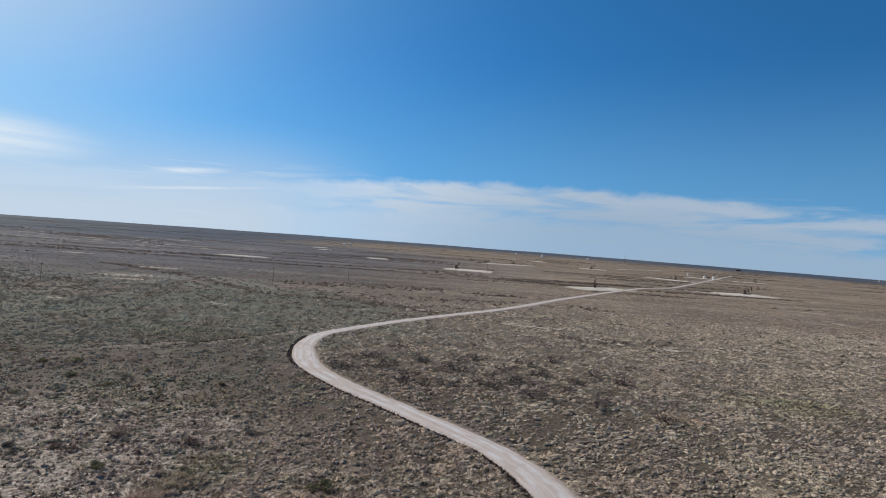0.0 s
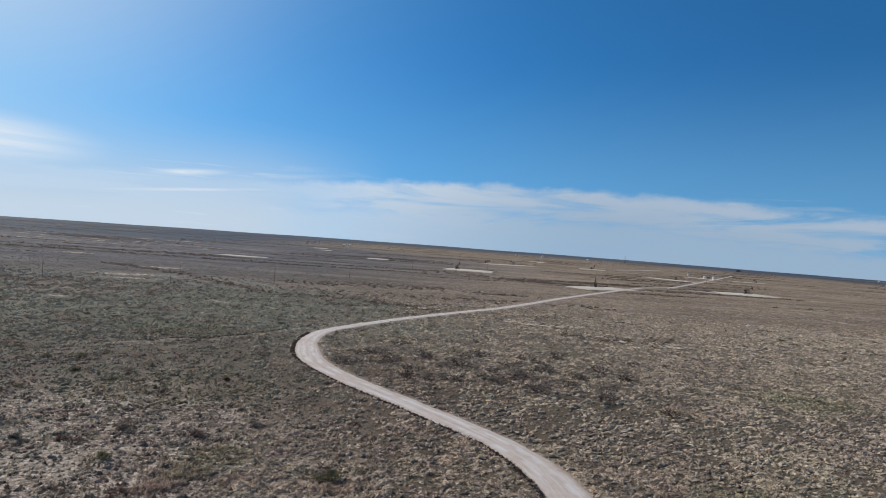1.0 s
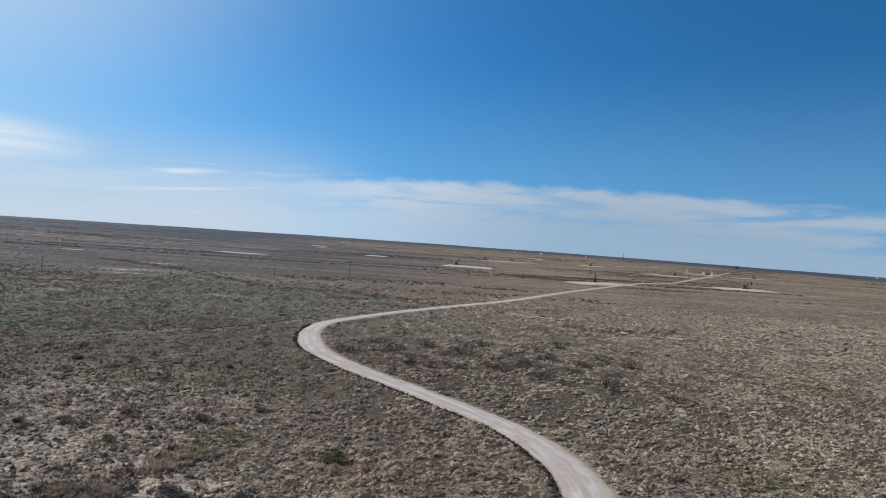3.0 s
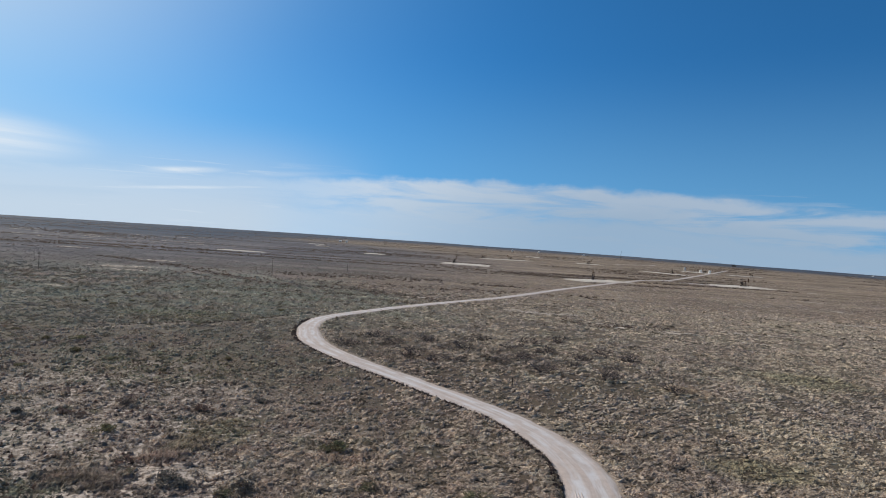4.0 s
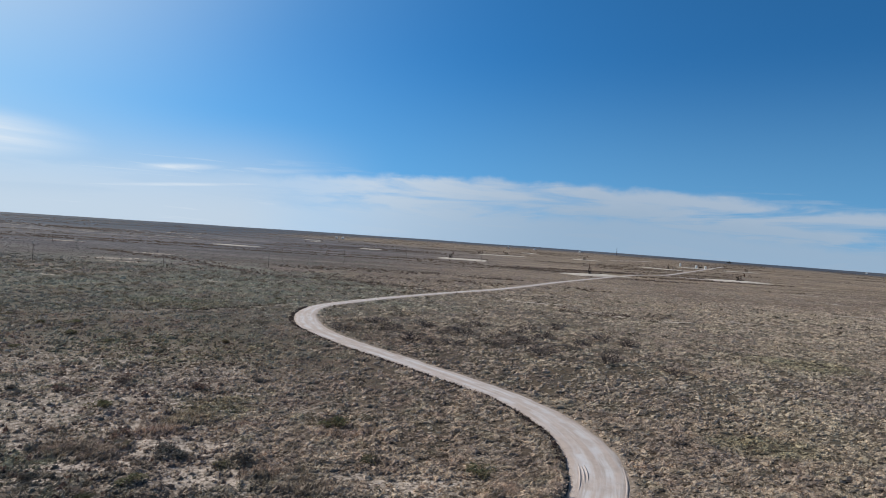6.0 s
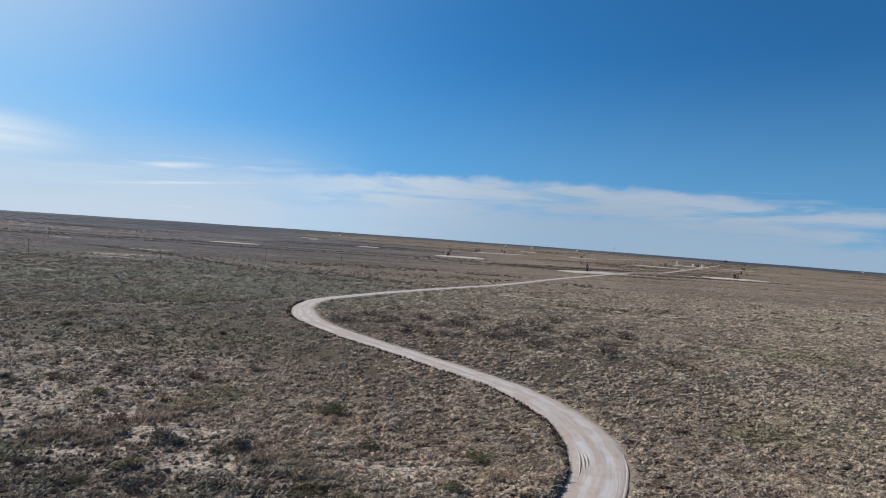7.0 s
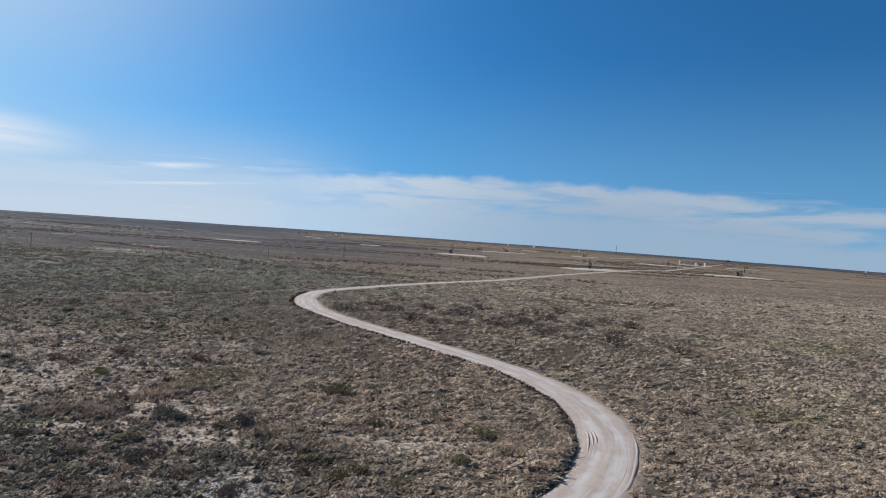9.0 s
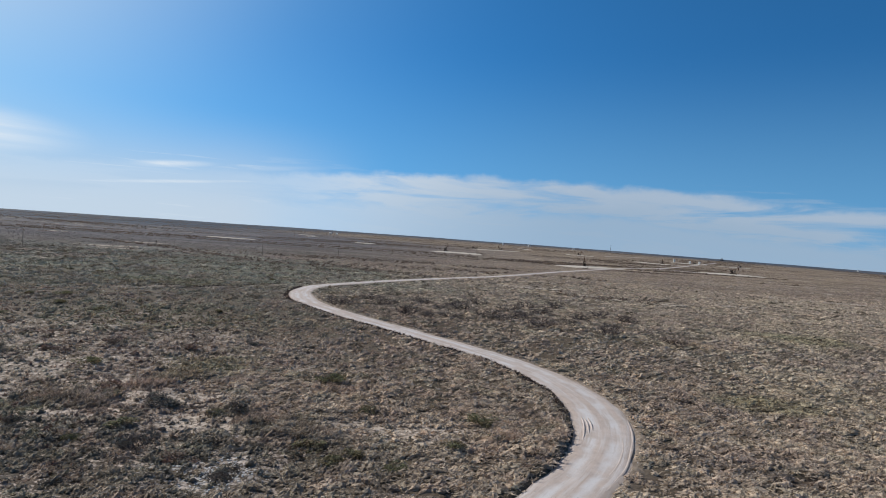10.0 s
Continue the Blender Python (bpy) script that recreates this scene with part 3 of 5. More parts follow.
def cut_bank():
    """The steep, crumbling cut on the left side of the road."""
    pick = (ROAD[:, 1] > 32) & (ROAD[:, 1] < 113)
    line, n, half = ROAD[pick], ROAD_N[pick], ROAD_HALF[pick]
    run = np.arange(len(line), dtype=float)
    fine = np.linspace(0, len(line) - 1, len(line) * 3)
    at = lambda v: np.interp(fine, run, v)
    ragged = 0.16 * wave(fine, fine * 0, 3.1, 36) + 0.10 * wave(fine, fine * 0, 1.1, 37)
    out = np.stack([-0.12 + 0 * fine, 0.05 + ragged * 0.6, 0.26 + ragged, 0.7 + ragged, 1.35 + 0 * fine], -1)
    w = -(at(half)[:, None] + out)
    x, y = at(line[:, 0])[:, None] + at(n[:, 0])[:, None] * w, at(line[:, 1])[:, None] + at(n[:, 1])[:, None] * w
    ground_z, base = height(x, y), plain_height(x, y)
    top = ground_z[:, 4:5]
    z = np.concatenate([base[:, :1] - 0.08, base[:, 1:2] + 0.02, top - 0.03 + 0.08 * wave(fine, fine * 0, 2.3, 38)[:, None], np.maximum(top, ground_z[:, 3:4]) + 0.02, top - 0.06], 1)
    ob = new("road_bank", mesh_from("road_bank", np.stack([x, y, z], -1).reshape(-1, 3), grid_faces(len(fine), 5), M_GROUND, None, False))
    return tagged(ob, "low crumbling earth bank cut along the gravel road", "bank", kind="structure")


cut_bank()


def ridge(pts, high, wide):
    """A low ridge of loose gravel pushed up by wheels."""
    line = spline(pts, 0.25)
    n = sides(line)
    run = np.linspace(0, 1, len(line))
    u = np.array([-1.0, -0.4, 0.15, 1.0])
    rise = np.array([0.0, 0.8, 1.0, 0.0])
    w = wide * (0.6 + 0.4 * np.sin(run * math.pi)) * (1 + 0.25 * wave(run * 20, run * 0, 3, 31))
    x, y = line[:, :1] + n[:, :1] * w[:, None] * u, line[:, 1:] + n[:, 1:] * w[:, None] * u
    z = plain_height(x, y) + 0.045 + rise[None] * high * np.sin(run * math.pi)[:, None] ** 0.5
    ob = new("gravel_ridge", mesh_from("gravel_ridge", np.stack([x, y, z], -1).reshape(-1, 3), grid_faces(len(line), 4), M_ROAD, np.zeros((x.size, 2)) + 0.6, True))
    ob.parent = road


for pts in ([(13.55, 51.6), (13.28, 49.6), (12.64, 47.0), (12.1, 45.4)], [(13.75, 51.2), (13.56, 49.4), (13.05, 47.0)], [(14.05, 51.3), (13.87, 49.4), (13.5, 47.6)]):
    ridge(pts, 0.11, 0.12)
for pts in ([(10.9, 35.8), (12.3, 37.9), (13.75, 40.2), (15.3, 43.6), (16.75, 47.5), (17.6, 51.2)], [(10.6, 36.4), (12.1, 38.6), (13.5, 41.0), (14.9, 44.2), (16.0, 48.2)]):
    ridge(pts, 0.045, 0.11)


def pad(name, cx, cy, sx, sy, turn, label, seed):
    """A levelled gravel pad with uneven edges."""
    n = 14
    u, v = np.meshgrid(np.linspace(-1, 1, n), np.linspace(-1, 1, n))
    r = 1 + 0.05 * wave(u * 9, v * 9, 5, seed)
    x, y = u * sx / 2 * r, v * sy / 2 * r
    a = radians(turn)
    wx, wy = cx + x * math.cos(a) - y * math.sin(a), cy + x * math.sin(a) + y * math.cos(a)
    rim = (np.maximum(np.abs(u), np.abs(v)) > 0.99)
    z = plain_height(wx, wy) + 0.25 + math.hypot(cx, cy) * 0.0004 - rim * 0.45
    uv = np.stack([np.maximum(np.abs(u), np.abs(v)) * 0.8, v], -1).reshape(-1, 2)
    ob = new(name, mesh_from(name, np.stack([wx, wy, z], -1).reshape(-1, 3), grid_faces(n, n), M_PAD, uv, False))
    return tagged(ob, label, "well pad", kind="structure")


PADS = [("pad_1", 262, 498, 50, 34, 18), ("pad_2", 117, 429, 56, 26, 33), ("pad_3", 22, 572, 48, 40, -8),
        ("pad_4", -188, 520, 44, 14, 0), ("pad_5", -87, 700, 26, 26, 0), ("pad_6", 186, 1190, 26, 60, 5),
        ("pad_7", 238, 935, 42, 30, 0), ("pad_8", 452, 853, 54, 16, 10), ("pad_9", 398, 886, 52, 24, -30),
        ("pad_10", 92, 850, 88, 22, 33), ("pad_11", 284, 726, 68, 16, -60), ("pad_12", -230, 1010, 26, 24, 0),
        ("pad_13", -196, 900, 20, 20, 0)]
for i, (nm, cx, cy, sx, sy, turn) in enumerate(PADS):
    pad(nm, cx, cy, sx, sy, turn, "bare pale caliche oil well pad in the prairie", 20 + i)
far_road = ribbon("road_far", spline([(300, 1010), (370, 1110), (450, 1215)], 12), 4.0, M_ROAD, 0.3, seed=11)
tagged(far_road, "distant pale lease road across the prairie", "road", kind="structure")

# bare sandy patches of uneven outline among the grass
PATCHES = [(-150, 257, 12, 5), (-135, 243, 10, 4.5), (-141, 263, 7, 5), (-158, 314, 14, 6), (-74, 187, 4, 3), (-119, 173, 4, 3), (-258, 389, 14, 7),
           (-391, 626, 14, 9), (-384, 820, 30, 14), (-440, 812, 14, 12), (-375, 890, 16, 14), (-520, 690, 14, 10), (-424, 670, 13, 9), (-560, 760, 18, 12),
           (-8, 211, 8, 4.5), (24, 192, 6, 4), (32, 188, 7, 3.6), (42, 188.5, 7, 3.6), (50, 171, 6, 3.4), (52, 165.5, 4, 3), (67, 162, 7, 2.8),
           (91, 172, 5, 3.2), (97.5, 170, 7, 3.2), (84, 153, 5, 2.6), (157, 221, 8, 3.6), (167, 220, 8, 3.6), (299, 462, 10, 6), (199, 284, 4, 12), (222, 346, 13, 5)]
for i, (cx, cy, rx, ry) in enumerate(PATCHES):
    u, v = np.meshgrid(np.linspace(-1.3, 1.3, 45), np.linspace(-1.3, 1.3, 23))
    x, y = cx + rx * u, cy + ry * v
    open_soil = 1 - np.hypot(u, v) + 0.75 * wave(x / rx * 9, y / ry * 5, 3.5, 120 + i)
    z = height(x, y) + 0.05 + math.hypot(cx, cy) * 0.0006
    faces = grid_faces(23, 45)
    faces = faces[open_soil.ravel()[faces].min(1) > 0.18]
    used, inv = np.unique(faces, return_inverse=True)
    verts = np.stack([x, y, z], -1).reshape(-1, 3)[used]
    ob = new("bare_patch", mesh_from("bare_patch", verts, inv.reshape(-1, 4), M_SCALD, None, True))
    tagged(ob, "bare pale sandy patch among dry grass", "bare soil", kind="structure")

# a faint two-wheel trail runs west from the bend
TRAIL = spline([(-31.5, 149), (-37.2, 144), (-42.5, 133), (-47.4, 123), (-55.2, 116.2), (-62, 110), (-66, 105)], 1.0)
for k, off in enumerate((-0.7, 0.7)):
    line = TRAIL + sides(TRAIL) * off
    n = sides(line)
    run = np.arange(len(line))
    w = (0.44 + 0.06 * wave(run, run * 0, 6, 40 + k)) * (1 - 0.7 * run / len(run))      # fades out in the grass
    u = np.linspace(-1, 1, 5)
    x, y = line[:, :1] + n[:, :1] * w[:, None] * u, line[:, 1:] + n[:, 1:] * w[:, None] * u
    z = height(x, y) + 0.05 - 0.04 * (1 - u[None] ** 2) - 0.1 * (np.abs(u) > 0.99)
    rut = new("trail_rut", mesh_from("trail_rut", np.stack([x, y, z], -1).reshape(-1, 3), grid_faces(len(line), 5), M_TRACK, None, True))
    tagged(rut, "faint bare wheel rut of a two-track trail", "trail", kind="structure")


line = TRAIL + sides(TRAIL) * 1.5                      # soil thrown up along its far side
run = np.arange(len(line), dtype=float)
u, rise = np.array([-0.55, -0.12, 0.1, 0.6]), np.array([-0.06, 0.20, 0.20, -0.06])
x, y = line[:, :1] + sides(line)[:, :1] * u, line[:, 1:] + sides(line)[:, 1:] * u
z = height(x, y) + rise[None] * (0.75 + 0.35 * wave(run, run * 0, 7, 44))[:, None] * np.clip(1.15 - np.abs(run / len(run) - 0.45) * 2, 0.05, 1)[:, None]
berm = new("trail_berm", mesh_from("trail_berm", np.stack([x, y, z], -1).reshape(-1, 3), grid_faces(len(line), 4), M_GROUND, None, False))
tagged(berm, "low ridge of soil thrown up beside a two-track trail", "trail", kind="structure")


# ---------------------------------------------------------------- grass
def scatter(name, kinds, x, y, size, tall, mat, seed, label, category="grass", lift=0.0, smooth=True):
    """Copies of a few clump shapes over the ground, joined into one mesh."""
    r = np.random.RandomState(seed)
    z = height(x, y) + lift
    pick = r.randint(0, len(kinds), len(x))
    turn = r.uniform(0, math.tau, len(x))
    wide = 1 + r.uniform(0, 0.6, len(x)) * np.clip((x + 12) / 18, 0.1, 1)                 # clumps run together across the wind
    V, F, base = [], [], 0
    for k, (vs, fs) in enumerate(kinds):
        i = np.where(pick == k)[0]
        if not len(i):
            continue
        c, s = np.cos(turn[i])[:, None], np.sin(turn[i])[:, None]
        sz, tl = size[i][:, None], tall[i][:, None]
        px = (vs[None, :, 0] * c - vs[None, :, 1] * s) * sz * wide[i][:, None] + 0.4 * vs[None, :, 2] * tl + x[i][:, None]      # bent by the wind
        py = (vs[None, :, 0] * s + vs[None, :, 1] * c) * sz + y[i][:, None]
        pz = vs[None, :, 2] * tl + z[i][:, None]
        V.append(np.stack([px, py, pz], -1).reshape(-1, 3))
        F.append((fs[None] + base + (np.arange(len(i)) * len(vs))[:, None, None]).reshape(-1, 3))
        base += len(i) * len(vs)
    ob = new(name, mesh_from(name, np.vstack(V), np.vstack(F), mat, None, smooth))
    return tagged(ob, label, category, kind="stuff")


def spots(seed, count, y0, y1, spread=0.92, margin=9):
    """Random places in a fan of the plan between two distances."""
    r = np.random.RandomState(seed)
    y = np.sqrt(r.uniform(y0 ** 2, y1 ** 2, count))
    x = r.uniform(-1, 1, count) * (spread * y + margin)
    return x, y, r


SCALDS = [(-23.8, 48.6, 5.0, 2.4, 0.6), (-38, 57, 9, 5, 0.35), (0, 45, 8, 2.6, 0.6), (-17, 44, 4.5, 2.0, 0.6), (-12.4, 35.2, 3.0, 3.0, 0.85), (-46, 62, 26, 20, 0.30)]
SCALDS += [(cx, cy, rx, ry, 0.55 if cx > -32 else 0.15) for cx, cy, rx, ry in SANDY]
SCALDS += [(cx, cy - 1.0, rx, ry + 0.8, 0.72) for cx, cy, rx, ry in PATCHES]
SCALDS += [(cx, cy - 4, sx * 0.52, sy * 0.5 + 4, 0.97) for nm, cx, cy, sx, sy, turn in PADS]


def cover(x, y):
    """How much of the growth stands: 1, less on the bare scalds."""
    f = np.ones(len(x))
    for cx, cy, rx, ry, cut in SCALDS:
        e = ((x - cx) / rx) ** 2 + ((y - cy) / ry) ** 2
        f *= 1 - cut * np.exp(-e ** 2)
    return f


def thin_out(x, y, r, keep=1.0):
    """Keeps the road, trail and bare scalds clear and leaves gaps between drifts of grass."""
    d, left = to_road(x, y)
    ok = d > 0.15 + 0.35 * r.uniform(0, 1, len(x)) + 0.6 * left * ((y > 48) & (y < 117))
    prob = np.clip(0.78 + 0.35 * wave(x, y, 7, 51) + 0.2 * wave(x, y, 30, 52), 0.25, 1) * keep
    east = np.clip((x - 0.25 * y - 2) / 20, 0, 1)
    prob = prob * (1 - (0.85 - 0.35 * east) * np.clip(1.3 * wave(x * 0.45, y, 1.9, 55), 0, 1) * np.clip((170 - y) / 60, 0, 1))
    # wider gaps between the rough bunches round the bend
    prob = prob * (1 - 0.8 * (1 - east) * np.clip(1.6 * wave(x * 0.4, y, 3.8, 57) - 0.1, 0, 1) * np.clip((y - 78) / 25, 0, 1) * np.clip((230 - y) / 40, 0, 1))
    # small gaps of open soil are common west of the road
    west = np.clip((-x - 16) / 14, 0.15, 1) * np.clip((96 - y) / 24, 0.1, 1) * np.clip((y - 38) / 12, 0.3, 1)
    prob = prob * (1 - west * 0.42 * np.clip(0.05 + 1.2 * wave(x * 0.7, y, 1.2, 56), 0, 1))
    prob = prob * cover(x, y)
    t = np.min(np.abs(np.hypot(x[:, None] - TRAIL[None, :, 0], y[:, None] - TRAIL[None, :, 1]) - 0.0), axis=1)
    t2 = np.min(np.hypot(x[:, None] - TRAIL[None, :, 0], y[:, None] + 1.2 - TRAIL[None, :, 1]), axis=1)
    ok &= ~((t < 1.1) & (t > 0.25) | (t2 < 0.5))
    return ok & (r.uniform(0, 1, len(x)) < prob)


def shag(r, blades, wide, flop=1.0):
    """One bunch of dry grass about 1 across: bent sheaves of blades that splay and flop over one another."""
    vs, fs = [], []
    for i in range(blades):
        a = math.tau * (i + r.uniform(-0.5, 0.5)) / blades
        out, up = r.uniform(0.18, 0.62) * flop, r.uniform(0.38, 1.0)
        c, s, w = math.cos(a), math.sin(a), wide * r.uniform(0.6, 1.4)
        b0, b1, k = r.uniform(0, 0.26), r.uniform(0, math.tau), len(vs)
        bx, by = b0 * math.cos(b1), b0 * math.sin(b1)
        mx, my, twist = bx + c * out * 0.6, by + s * out * 0.6, r.uniform(-0.12, 0.12)
        vs += [(bx - c * 0.05, by - s * 0.05, -0.06), (mx + s * w, my - c * w, up * 0.8 + twist), (mx - s * w, my + c * w, up * 0.8 - twist),
               (bx + c * (out + 0.12), by + s * (out + 0.12), up * r.uniform(0.35, 0.95))]
        fs += [(k, k + 1, k + 2), (k + 1, k + 3, k + 2)]
    return np.array(vs), np.array(fs)


def rosette(r, blades, wide):
    """A plainer bunch for further off: single broad blades round a middle."""
    vs, fs = [], []
    for i in range(blades):
        a = math.tau * (i + r.uniform(-0.5, 0.5)) / blades
        out, up, w = r.uniform(0.2, 0.55), r.uniform(0.4, 1.0), wide * r.uniform(0.7, 1.3)
        c, s, k = math.cos(a), math.sin(a), len(vs)
        b = r.uniform(-0.1, 0.2)
        vs += [(c * b + s * w * 0.8, s * b - c * w * 0.8, -0.05), (c * b - s * w * 0.8, s * b + c * w * 0.8, -0.05), (c * out + s * r.uniform(-w, w), s * out + c * r.uniform(-w, w), up)]
        fs.append((k, k + 1, k + 2))
    return np.array(vs), np.array(fs)


def clump_of(r, segs, rings, blades):
    """A low uneven hummock of matted grass, about 1 across, with the blades given strewn over it."""
    vs, fs = [], []
    long, a0 = r.uniform(1.0, 1.5), r.uniform(0, math.tau)
    for j in range(rings):
        f = j / rings
        for i in range(segs):
            a = math.tau * (i + r.uniform(-0.3, 0.3) + 0.5 * j) / segs + a0
            rad = 0.46 * (1 - 0.55 * f) * r.uniform(0.6, 1.25)
            vs.append((rad * math.cos(a) * long, rad * math.sin(a) / long, -0.06 + 0.62 * f * r.uniform(0.7, 1.3)))
    vs.append((r.uniform(-0.12, 0.12), r.uniform(-0.12, 0.12), r.uniform(0.5, 0.75)))
    for j in range(rings - 1):
        for i in range(segs):
            a, b = j * segs + i, j * segs + (i + 1) % segs
            fs += [(a, b, b + segs), (a, b + segs, a + segs)]
    for i in range(segs):
        fs.append(((rings - 1) * segs + i, (rings - 1) * segs + (i + 1) % segs, len(vs) - 1))
    bv, bf = blades
    return np.vstack([np.array(vs), bv]), np.vstack([np.array(fs), bf + len(vs)])


rk = np.random.RandomState(7)
near_kinds = [clump_of(rk, 5, 2, shag(rk, 6, 0.05)) for _ in range(14)] + [shag(rk, 12, 0.05, 1.15) for _ in range(3)]
mid_kinds = [clump_of(rk, 4, 2, rosette(rk, 3, 0.11)) for _ in range(14)]
far_kinds = [clump_of(rk, 5, 1, rosette(rk, 2, 0.2)) for _ in range(12)]
low_kinds = [clump_of(rk, 5, 1, rosette(rk, 1, 0.3)) for _ in range(10)]
GRASS_LABEL = "dry khaki bunch grass growing in dense tussocks"
# kinds, seed, count, from, to, sizes, height of the tallest, material
for kinds, seed, count, y0, y1, s0, s1, top, mat in ((near_kinds, 61, 68000, 24, 76, 0.33, 0.88, 0.54, M_GRASS),
                                                     (mid_kinds, 62, 90000, 52, 150, 0.43, 1.05, 0.56, M_GRASS),
                                                     (far_kinds, 63, 80000, 112, 260, 0.65, 1.5, 0.48, M_GRASS),
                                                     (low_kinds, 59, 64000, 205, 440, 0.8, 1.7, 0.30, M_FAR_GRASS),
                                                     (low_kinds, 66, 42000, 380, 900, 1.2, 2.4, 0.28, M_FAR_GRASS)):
    x, y, r = spots(seed, count, y0, y1)
    keep = 1.0
    if y1 < 100:
        keep = np.clip((76 - y) / 24, 0, 1)
    elif y1 < 200:
        keep = np.clip((y - 52) / 24, 0, 1) * np.clip((152 - y) / 38, 0, 1)
    elif y1 < 300:
        keep = np.clip((y - 112) / 38, 0, 1) * np.clip((265 - y) / 60, 0, 1)
    elif y1 < 500:
        keep = np.clip((y - 200) / 60, 0, 1) * np.clip((440 - y) / 160, 0, 0.9)
    else:
        keep = np.clip((950 - y) / 300, 0.2, 1) * np.clip(0.5 + 1.3 * wave(x * 0.4, y, 60, 57), 0, 1)
    ok = thin_out(x, y, r, keep)
    x, y = x[ok], y[ok]
    size = (s0 + (s1 - s0) * r.uniform(0, 1, len(x)) ** 1.5) * (1 + 0.25 * wave(x, y, 12, 53))
    size *= 1 - 0.2 * np.clip((-8 - x) / 18, 0, 1) * np.clip((150 - y) / 60, 0, 1)
    tall = np.minimum(size * r.uniform(0.42, 0.78, len(x)), top * r.uniform(0.6, 1.15, len(x)))
    scatter("grass", kinds, x, y, size, tall, mat, seed, GRASS_LABEL, smooth=False)


def tuft(r, blades):
    """One bunch of dry grass about 1 across, blade by blade."""
    vs, fs = [], []
    for _ in range(blades):
        a, out, up = r.uniform(0, math.tau), r.uniform(0.08, 0.62), r.uniform(0.45, 1.05)
        c, s, w = math.cos(a), math.sin(a), r.uniform(0.022, 0.045)
        b0, b1, k = r.uniform(0, 0.24), r.uniform(0, math.tau), len(vs)
        bx, by = b0 * math.cos(b1), b0 * math.sin(b1)
        mx, my = bx + c * out * 0.55, by + s * out * 0.55
        vs += [(bx + s * w, by - c * w, -0.05), (bx - s * w, by + c * w, -0.05), (mx + s * w * 0.8, my - c * w * 0.8, up * 0.85),
               (mx - s * w * 0.8, my + c * w * 0.8, up * 0.85), (bx + c * (out + 0.1), by + s * (out + 0.1), up * r.uniform(0.5, 1.0))]
        fs += [(k, k + 1, k + 2), (k + 1, k + 3, k + 2), (k + 2, k + 3, k + 4)]
    return np.array(vs), np.array(fs)


# below and behind the flight
r = np.random.RandomState(69)
x, y = r.uniform(-15, 17, 3600), r.uniform(-13, 15, 3600)
ok = thin_out(x, y, r)
x, y = x[ok], y[ok]
size = r.uniform(0.3, 0.85, len(x))
scatter("grass", [tuft(rk, 18) for _ in range(8)], x, y, size, size * r.uniform(0.5, 0.9, len(x)), M_GRASS, 70, GRASS_LABEL)
x, y = r.uniform(-62, 62, 4200), r.uniform(-40, 27, 4200)
ok = thin_out(x, y, r) & ((y < 24) | (np.abs(x) > 0.92 * y + 9)) & ~((np.abs(x - 1) < 16) & (np.abs(y - 1) < 14))
x, y = x[ok], y[ok]
size = r.uniform(0.4, 0.95, len(x))
scatter("grass", near_kinds[:6], x, y, size, size * r.uniform(0.42, 0.7, len(x)), M_GRASS, 75, GRASS_LABEL, smooth=False)

# short stubble and litter between the tussocks
stubble = [rosette(rk, 5, 0.2) for _ in range(8)]
x, y, r = spots(64, 36000, 26, 110)
ok = (to_road(x, y)[0] > 0.1) & (r.uniform(0, 1, len(x)) < np.where(x < 0, 1.0, 0.3) * cover(x, y))
x, y = x[ok], y[ok]
size = r.uniform(0.10, 0.32, len(x))
scatter("stubble", stubble, x, y, size, size * r.uniform(0.5, 1.0, len(x)), M_GRASS, 65, "short dry stubble on the bare soil", smooth=False)

x, y = r.uniform(-62, -12, 15000), r.uniform(28, 82, 15000)
ok = (np.abs(x) < 0.92 * y + 9) & (r.uniform(0, 1, 15000) < np.clip((-x - 10) / 12, 0, 1) * cover(x, y))
x, y = x[ok], y[ok]
size = r.uniform(0.12, 0.34, len(x))
scatter("stubble", [rosette(rk, 4, 0.22) for _ in range(8)], x, y, size, size * r.uniform(0.4, 0.8, len(x)), M_TALL, 77, "short brown stubble on the bare soil", smooth=False)

# taller drifts of brown grass, and the shaggy rim of the cut bank
x, y, size = [], [], []
r = np.random.RandomState(71)
for cx, cy, rx, ry, n in ((-25.2, 52.6, 1.7, 1.7, 150), (-24.4, 55.8, 2.2, 2.4, 190), (-30.4, 47.1, 2.4, 1.3, 170), (-27.2, 46.6, 2.0, 1.2, 150), (-12.5, 44.8, 2.2, 0.9, 110), (-9, 42.5, 2.5, 1.2, 70),
                          (-8.8, 55, 3, 1.6, 90), (5, 44, 2.0, 1.5, 60), (40, 88.5, 3.5, 2.2, 60)):
    x += list(cx + r.normal(0, 0.55, n) * rx)
    y += list(cy + r.normal(0, 0.55, n) * ry)
    size += list(r.uniform(0.45, 0.85, n))
inner = (ROAD[:, 1] > 34) & (ROAD[:, 1] < 110)
for p, nv, h in zip(ROAD[inner], ROAD_N[inner], ROAD_HALF[inner]):
    for _ in range(9 if p[1] < 56 else 4):
        o = -h - r.uniform(0.3, 1.5)
        x.append(p[0] + nv[0] * o + r.uniform(-0.5, 0.5))
        y.append(p[1] + nv[1] * o + r.uniform(-0.5, 0.5))
        size.append(r.uniform(0.28, 0.52))
x, y, size = np.array(x), np.array(y), np.array(size)
d, left = to_road(x, y)
x, y, size = x[d > 0.1], y[d > 0.1], size[d > 0.1]
scatter("tall_grass", [clump_of(rk, 5, 1, tuft(rk, 11)) for _ in range(10)], x, y, size, size * r.uniform(0.6, 0.95, len(x)), M_TALL, 72, "taller brown dry grass in drifts and along the road bank", smooth=False)

